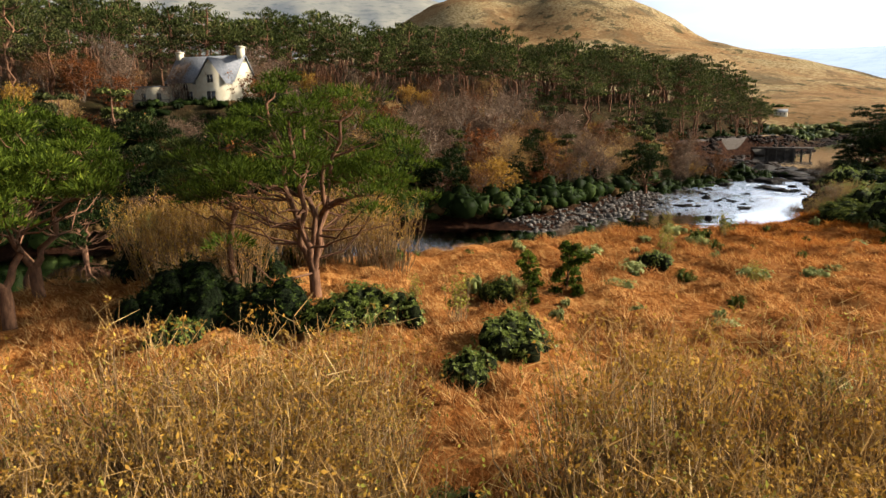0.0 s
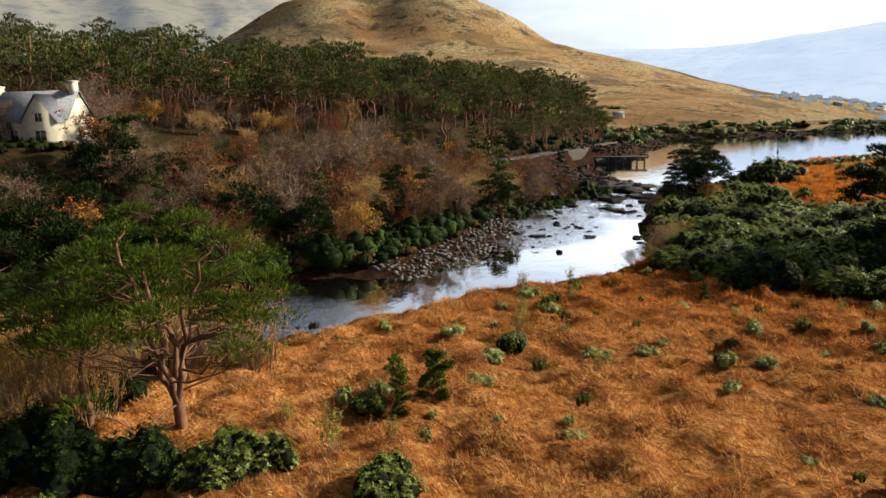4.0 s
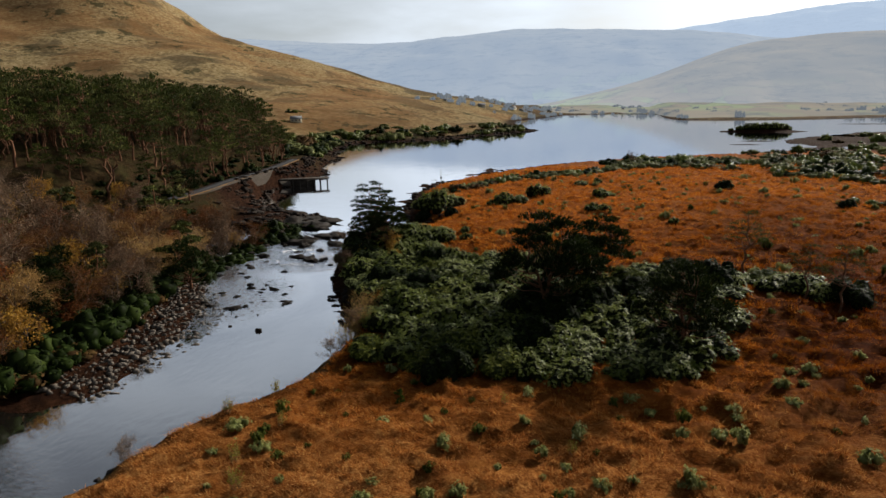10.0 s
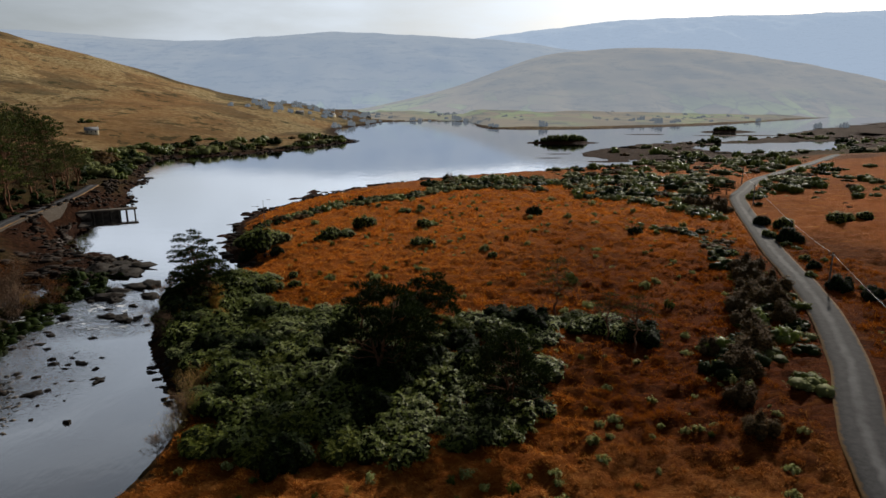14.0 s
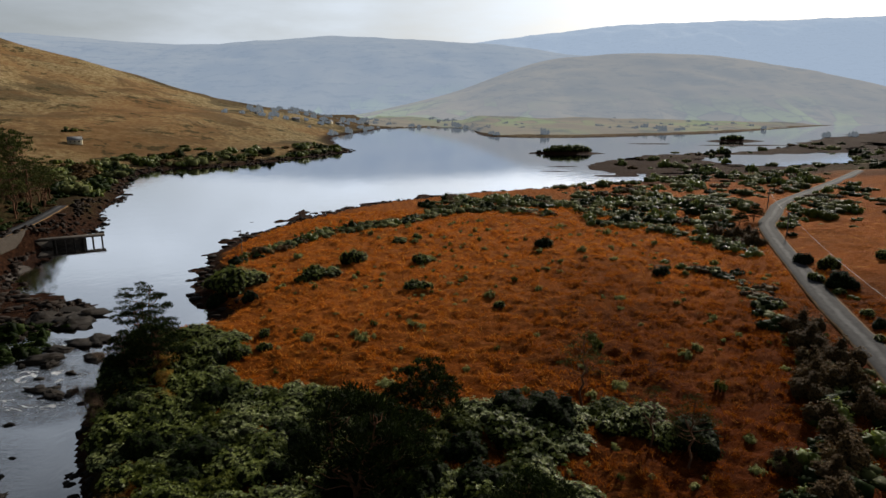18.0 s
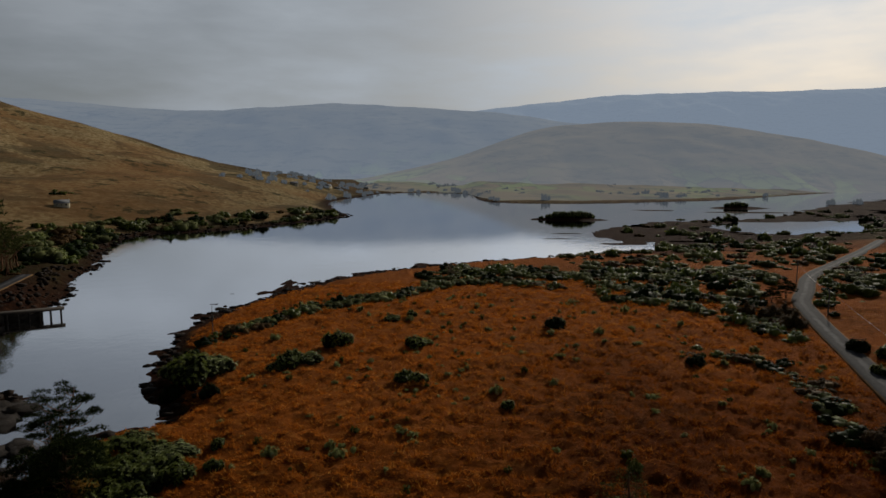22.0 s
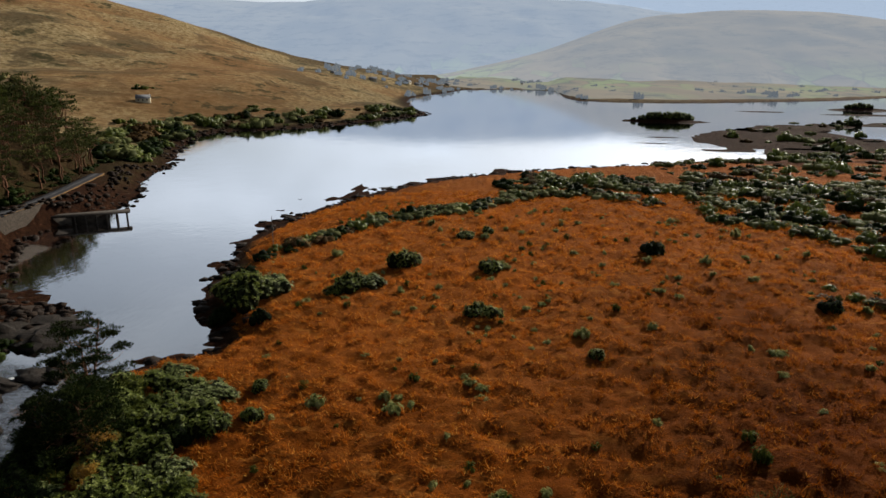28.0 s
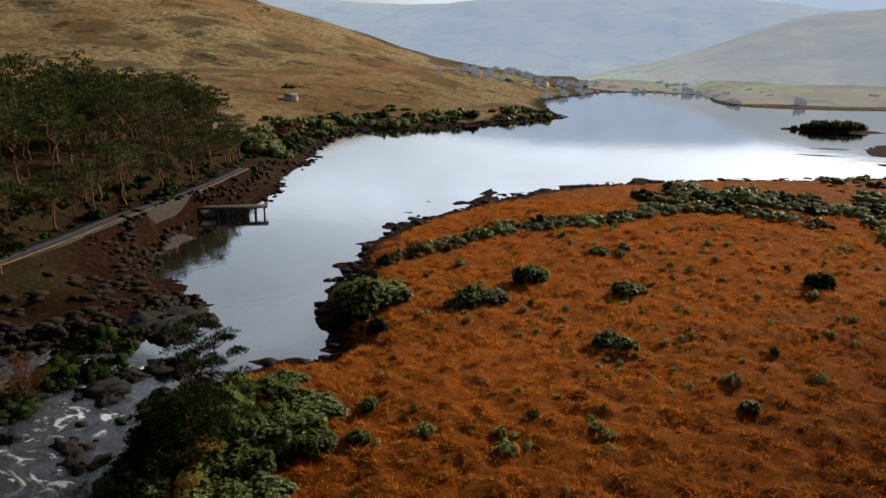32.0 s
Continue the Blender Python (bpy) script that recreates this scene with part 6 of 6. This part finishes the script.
def gabled(x0, x1, y0, y1, z0, eaves, top):
    """Walls with gables at both ends along x."""
    m = (y0 + y1) / 2
    v = np.array([(x0, y0, z0), (x1, y0, z0), (x1, y1, z0), (x0, y1, z0), (x0, y0, eaves), (x1, y0, eaves), (x1, y1, eaves), (x0, y1, eaves), (x0, m, top), (x1, m, top)], float)
    return v, np.array([(0, 1, 5, 4), (2, 3, 7, 6), (3, 0, 4, 7), (1, 2, 6, 5), (4, 8, 7, 7), (5, 6, 9, 9), (4, 5, 9, 8), (6, 7, 8, 9)])


def roof(x0, x1, y0, y1, eaves, top, over=0.3, thick=0.16):
    m = (y0 + y1) / 2
    k = (top - eaves) / (m - y0)
    s = []
    for side, ya in ((-1, y0 - over), (1, y1 + over)):
        za = eaves - over * k
        v = np.array([(x0 - over, ya, za), (x1 + over, ya, za), (x1 + over, m, top), (x0 - over, m, top)], float)
        s.append((np.vstack([v + [0, 0, 0.03], v + [0, 0, 0.03 + thick]]), np.array([(0, 1, 2, 3), (4, 5, 6, 7), (0, 1, 5, 4), (1, 2, 6, 5), (2, 3, 7, 6), (3, 0, 4, 7)])))
    return join(s)


def window(parent, x, y, z, w, h, face):
    """A sunk dark pane in a pale frame, on a wall that faces -y (face 0) or -x or +x (face 1)."""
    if face == 0:
        fr = [box(x - w / 2 - 0.08, x + w / 2 + 0.08, y - 0.05, y, z - 0.08, z), box(x - w / 2 - 0.08, x + w / 2 + 0.08, y - 0.05, y, z + h, z + h + 0.08), box(x - 0.03, x + 0.03, y - 0.04, y, z, z + h), box(x - w / 2 - 0.08, x - w / 2, y - 0.05, y, z, z + h), box(x + w / 2, x + w / 2 + 0.08, y - 0.05, y, z, z + h)]
        pane = box(x - w / 2, x + w / 2, y - 0.02, y + 0.01, z, z + h)
    else:
        fr = [box(x, x + 0.05, y - w / 2 - 0.08, y + w / 2 + 0.08, z - 0.08, z), box(x, x + 0.05, y - w / 2 - 0.08, y + w / 2 + 0.08, z + h, z + h + 0.08), box(x, x + 0.04, y - 0.03, y + 0.03, z, z + h), box(x, x + 0.05, y - w / 2 - 0.08, y - w / 2, z, z + h), box(x, x + 0.05, y + w / 2, y + w / 2 + 0.08, z, z + h)]
        pane = box(x - 0.01, x + 0.02, y - w / 2, y + w / 2, z, z + h)
    f = part("window", join(fr), WHITE_WALL, parent)
    part("pane", pane, DARK_PANE, f)


def white_house():
    """A cream two-storey house with a steep slate roof, a cross gable and a flat annexe, all along its own x axis."""
    root = tagged(new("white_house"), "cream-white house with pale slate roof and flat annexe among trees", "house")
    part("wall", gabled(0, 11, -3.2, 3.2, -3, 3.6, 7.2), WHITE_WALL, root)
    part("roof", roof(0, 11, -3.2, 3.2, 3.6, 7.2), SLATE, root, "pale grey slate roof")
    v, f = gabled(-3.4, 3.4, -2.4, 2.4, -3, 3.4, 6.6)
    turn = np.array([(0, 1, 0), (-1, 0, 0), (0, 0, 1)], float)
    part("cross_gable", (v @ turn.T * [1, 1, 1] + [8.2, -1.4, 0], f), WHITE_WALL, root)
    v, f = roof(-3.4, 3.4, -2.4, 2.4, 3.4, 6.6)
    part("gable_roof", (v @ turn.T + [8.2, -1.4, 0], f), SLATE, root, "pale grey slate roof")
    part("chimney", join([box(10.2, 11.0, -0.5, 0.5, 6.2, 8.4), box(10.1, 11.1, -0.6, 0.6, 8.4, 8.6)]), WHITE_WALL, root)
    part("chimney", join([box(-0.1, 0.6, -0.45, 0.45, 6.4, 7.9), box(-0.2, 0.7, -0.55, 0.55, 7.9, 8.1)]), WHITE_WALL, root)
    an = part("annexe", box(-6.4, -0.003, -2.9, 1.2, -3, 2.9), WHITE_WALL, root)
    part("roof_edge", box(-6.6, 0, -3.1, 1.4, 2.9, 3.05), SLATE, an)
    for x in (-4.6, -1.9):
        window(root, x, -2.903, 0.9, 0.75, 1.1, 0)
    for x in (1.4, 3.6):
        window(root, x, -3.203, 0.8, 1.0, 1.3, 0)
    window(root, 8.2, -4.803, 0.6, 1.4, 1.4, 0)
    window(root, 8.2, -4.803, 3.2, 0.9, 1.1, 0)
    window(root, 3.0, -3.203, 2.3, 0.7, 0.9, 0)
    rail = part("railing", join([box(-7, 1, -4.4, -4.32, 0.9, 1.0), box(-7, 1, -4.4, -4.32, 0.45, 0.52)]), WOOD_GREY, root, "weathered wooden deck railing")
    for i in range(6):
        part("rail_post", box(-7 + i * 1.55, -6.88 + i * 1.55, -4.42, -4.30, 0, 1.05), WOOD_GREY, rail)
    part("deck", box(-7, 1, -4.4, -2.9, -0.25, 0), WOOD_GREY, root)
    return root


house = white_house()
house.matrix_basis = pose(-103.84, 15.28, 13.5, 0, 0, 42)


def cottage(x, y, z, turn, size, label, two=False):
    root = tagged(new("cottage"), label, "house", "houses round the lake")
    e = 2.6 if not two else 4.6
    part("wall", gabled(-5, 5, -3, 3, -2, e, e + 2.4), WHITE_WALL, root)
    part("roof", roof(-5, 5, -3, 3, e, e + 2.4), SLATE, root)
    part("chimney", box(4.2, 4.9, -0.4, 0.4, e + 1.8, e + 3.2), WHITE_WALL, root)
    for wx in (-3, 0, 3):
        window(root, wx, -3.003, 0.9, 1.0, 1.1, 0)
    root.matrix_basis = place_at(x, y, z, turn, size)
    return root


for x, y, turn, size, two in [(-213, 391, 25, 0.75, False), (-152, 700, 20, 0.8, False), (-128, 765, 60, 0.8, False), (-121, 790, 10, 0.7, False), (-100, 905, 40, 0.7, False), (-64, 925, 10, 0.6, False), (-2, 950, 70, 0.7, False), (-190, 690, 50, 0.5, False)]:
    cottage(x, y, height(x, y), turn, size, "small pale house with slate roof by the lake", two)


# ---------------------------------------------------------------- pier, poles, mast
ROCK_WALL = stone_material("dull_rubble_stone", (0.016, 0.012, 0.009), (0.085, 0.066, 0.048), 0.9)


def shore_wall():
    """A rubble wall that holds the lane above the west shore."""
    line = ROAD_WEST[(ROAD_WEST[:, 1] > 118) & (ROAD_WEST[:, 1] < 176)]
    d = np.gradient(line, axis=0)
    d /= np.hypot(d[:, 0], d[:, 1])[:, None]
    e = line + np.stack([d[:, 1], -d[:, 0]], 1) * 2.3
    prof = [(0.0, 5.05), (0.45, 5.05), (0.75, 4.2), (1.0, 3.2), (1.2, 2.0)]
    o = np.stack([d[:, 1], -d[:, 0]], 1)
    rows = [np.column_stack([e + o * (u + 0.12 * rough(e[:, 0] + z, e[:, 1], 2.5, 2))[:, None], z + 0.2 * rough(e[:, 0], e[:, 1], 4, 3)]) for u, z in prof]
    ob = new("wall_shore", triangles("wall_shore", np.stack(rows, 0).reshape(-1, 3), grid_faces(len(prof), len(line))[:, ::-1], ROCK_WALL))
    return tagged(ob, "low rubble retaining wall below the shore lane", "wall", kind="structure")


shore_wall()


def pier():
    root = tagged(new("pier"), "dark low stone pier on the west shore", "pier")
    part("deck", box(0, 25.8, -1.2, 1.2, 1.85, 2.3), CONCRETE, root)
    for i in range(11):
        part("pier_post", box(14.4 + i // 2 * 2.1, 14.8 + i // 2 * 2.1, (-1.1, 0.7)[i % 2], (-0.7, 1.1)[i % 2], -2.2, 1.85), CONCRETE, root)
    # added panel behind the posts, for the darkness under the deck
    part("back_wall", box(14, 21.5, -0.55, -0.25, -2, 1.85), CONCRETE, root)
    part("wall", box(-3, 14, -1.1, 1.1, -1, 1.85), CONCRETE, root, "stone retaining wall")
    return root


pier().matrix_basis = pose(-108.8, 162.2, 0, 0, 0, 30)


def pole(x, y, turn, tall=5.6):
    root = tagged(new("utility_pole"), "weathered wooden cable pole beside the lane", "pole", "poles along the lane")
    part("shaft", tube(np.array([(0, 0, -0.6), (0, 0, tall * 0.5), (0, 0, tall)]), [0.14, 0.12, 0.10], 8), WOOD_GREY, root, "", True)
    part("cross_arm", box(-0.5, 0.5, -0.05, 0.05, tall - 0.5, tall - 0.38), WOOD_GREY, root)
    root.matrix_basis = pose(x, y, height(x, y), 0, 0, turn)
    return np.array([x, y, height(x, y) + tall - 0.2])


tops = [pole(60.4, 85.4, 20), pole(83.4, 158.4, 20), pole(97.5, 196, 35), pole(38, 12, 20)]
for a, b in ((tops[0], tops[1]), (tops[1], tops[2]), (tops[3], tops[0])):
    t = np.linspace(0, 1, 24)[:, None]
    line = a * (1 - t) + b * t
    line[:, 2] -= (1.0 * 4 * t * (1 - t))[:, 0]
    w = new("cable", triangles("cable", *tube(line, np.full(24, 0.018), 5), WIRE))
    tagged(w, "pale sagging cable between wooden poles", "cable", "cables along the lane")
mast = tagged(new("channel_marker"), "thin dark marker post at the lake shore", "post")
part("shaft", tube(np.array([(0, 0, -0.5), (0, 0, 3.0), (0, 0, 5.5)]), [0.09, 0.07, 0.05], 6), WOOD_GREY, mast)
part("top_mark", box(-0.22, 0.22, -0.06, 0.06, 2.9, 3.5), WOOD_GREY, mast)
mast.matrix_basis = pose(-43.5, 152.5, height(-43.5, 152.5))


# ---------------------------------------------------------------- bog grass, last of all
def tufts(name, n, bx, by, blades, tall, label, seed):
    rng = np.random.RandomState(seed)
    c = np.column_stack([rng.uniform(*bx, n), rng.uniform(*by, n)])
    h, bog, mud, green, hilly, dq, dr, d, wet = land(c[:, 0], c[:, 1])
    lush = ease(rough(c[:, 0], c[:, 1], 3.1, 2) + 0.5 * rough(c[:, 0], c[:, 1], 1.4, 1), -0.7, 0.8)
    keep = (bog > 0.4) & (dq > 2.6) & (rng.uniform(size=n) < 0.12 + 0.88 * lush ** 1.5)
    h = h + tussock(c[:, 0], c[:, 1]) * bog * ease(dq, 2.4, 4.5)
    c, h, lush = c[keep], h[keep], lush[keep]
    m = len(c)
    base = np.repeat(np.column_stack([c, h]), blades, 0) + np.column_stack([rng.normal(size=(m * blades, 2)) * 0.10, np.full(m * blades, -0.05)])
    L = tall * np.repeat(0.4 + 1.0 * lush, blades)[:, None] * rng.uniform(0.6, 1.2, (m * blades, 1))
    wind = np.array([-0.25, -0.35, 0])
    d3 = unit(rng.normal(size=(m * blades, 3)) * [0.55, 0.55, 0.1] + wind + [0, 0, 0.75])
    side = unit(np.cross(d3, rng.normal(size=d3.shape))) * (0.015 + 0.020 * (by[1] > 100))
    v = np.stack([base - side, base + side, base + d3 * L], 1).reshape(-1, 3)
    ob = new(name, triangles(name, v, np.arange(len(v)).reshape(-1, 3), MOOR_GRASS))
    return tagged(ob, label, "grass", kind="stuff")


tufts("near_bog_grass", 95000, (-38, 36), (-9, 60), 8, 0.42, "rust-coloured tussocks of moor grass", 1)
tufts("bog_grass", 150000, (-48, 74), (60, 205), 5, 0.55, "rust-coloured moor grass over the bog", 2)
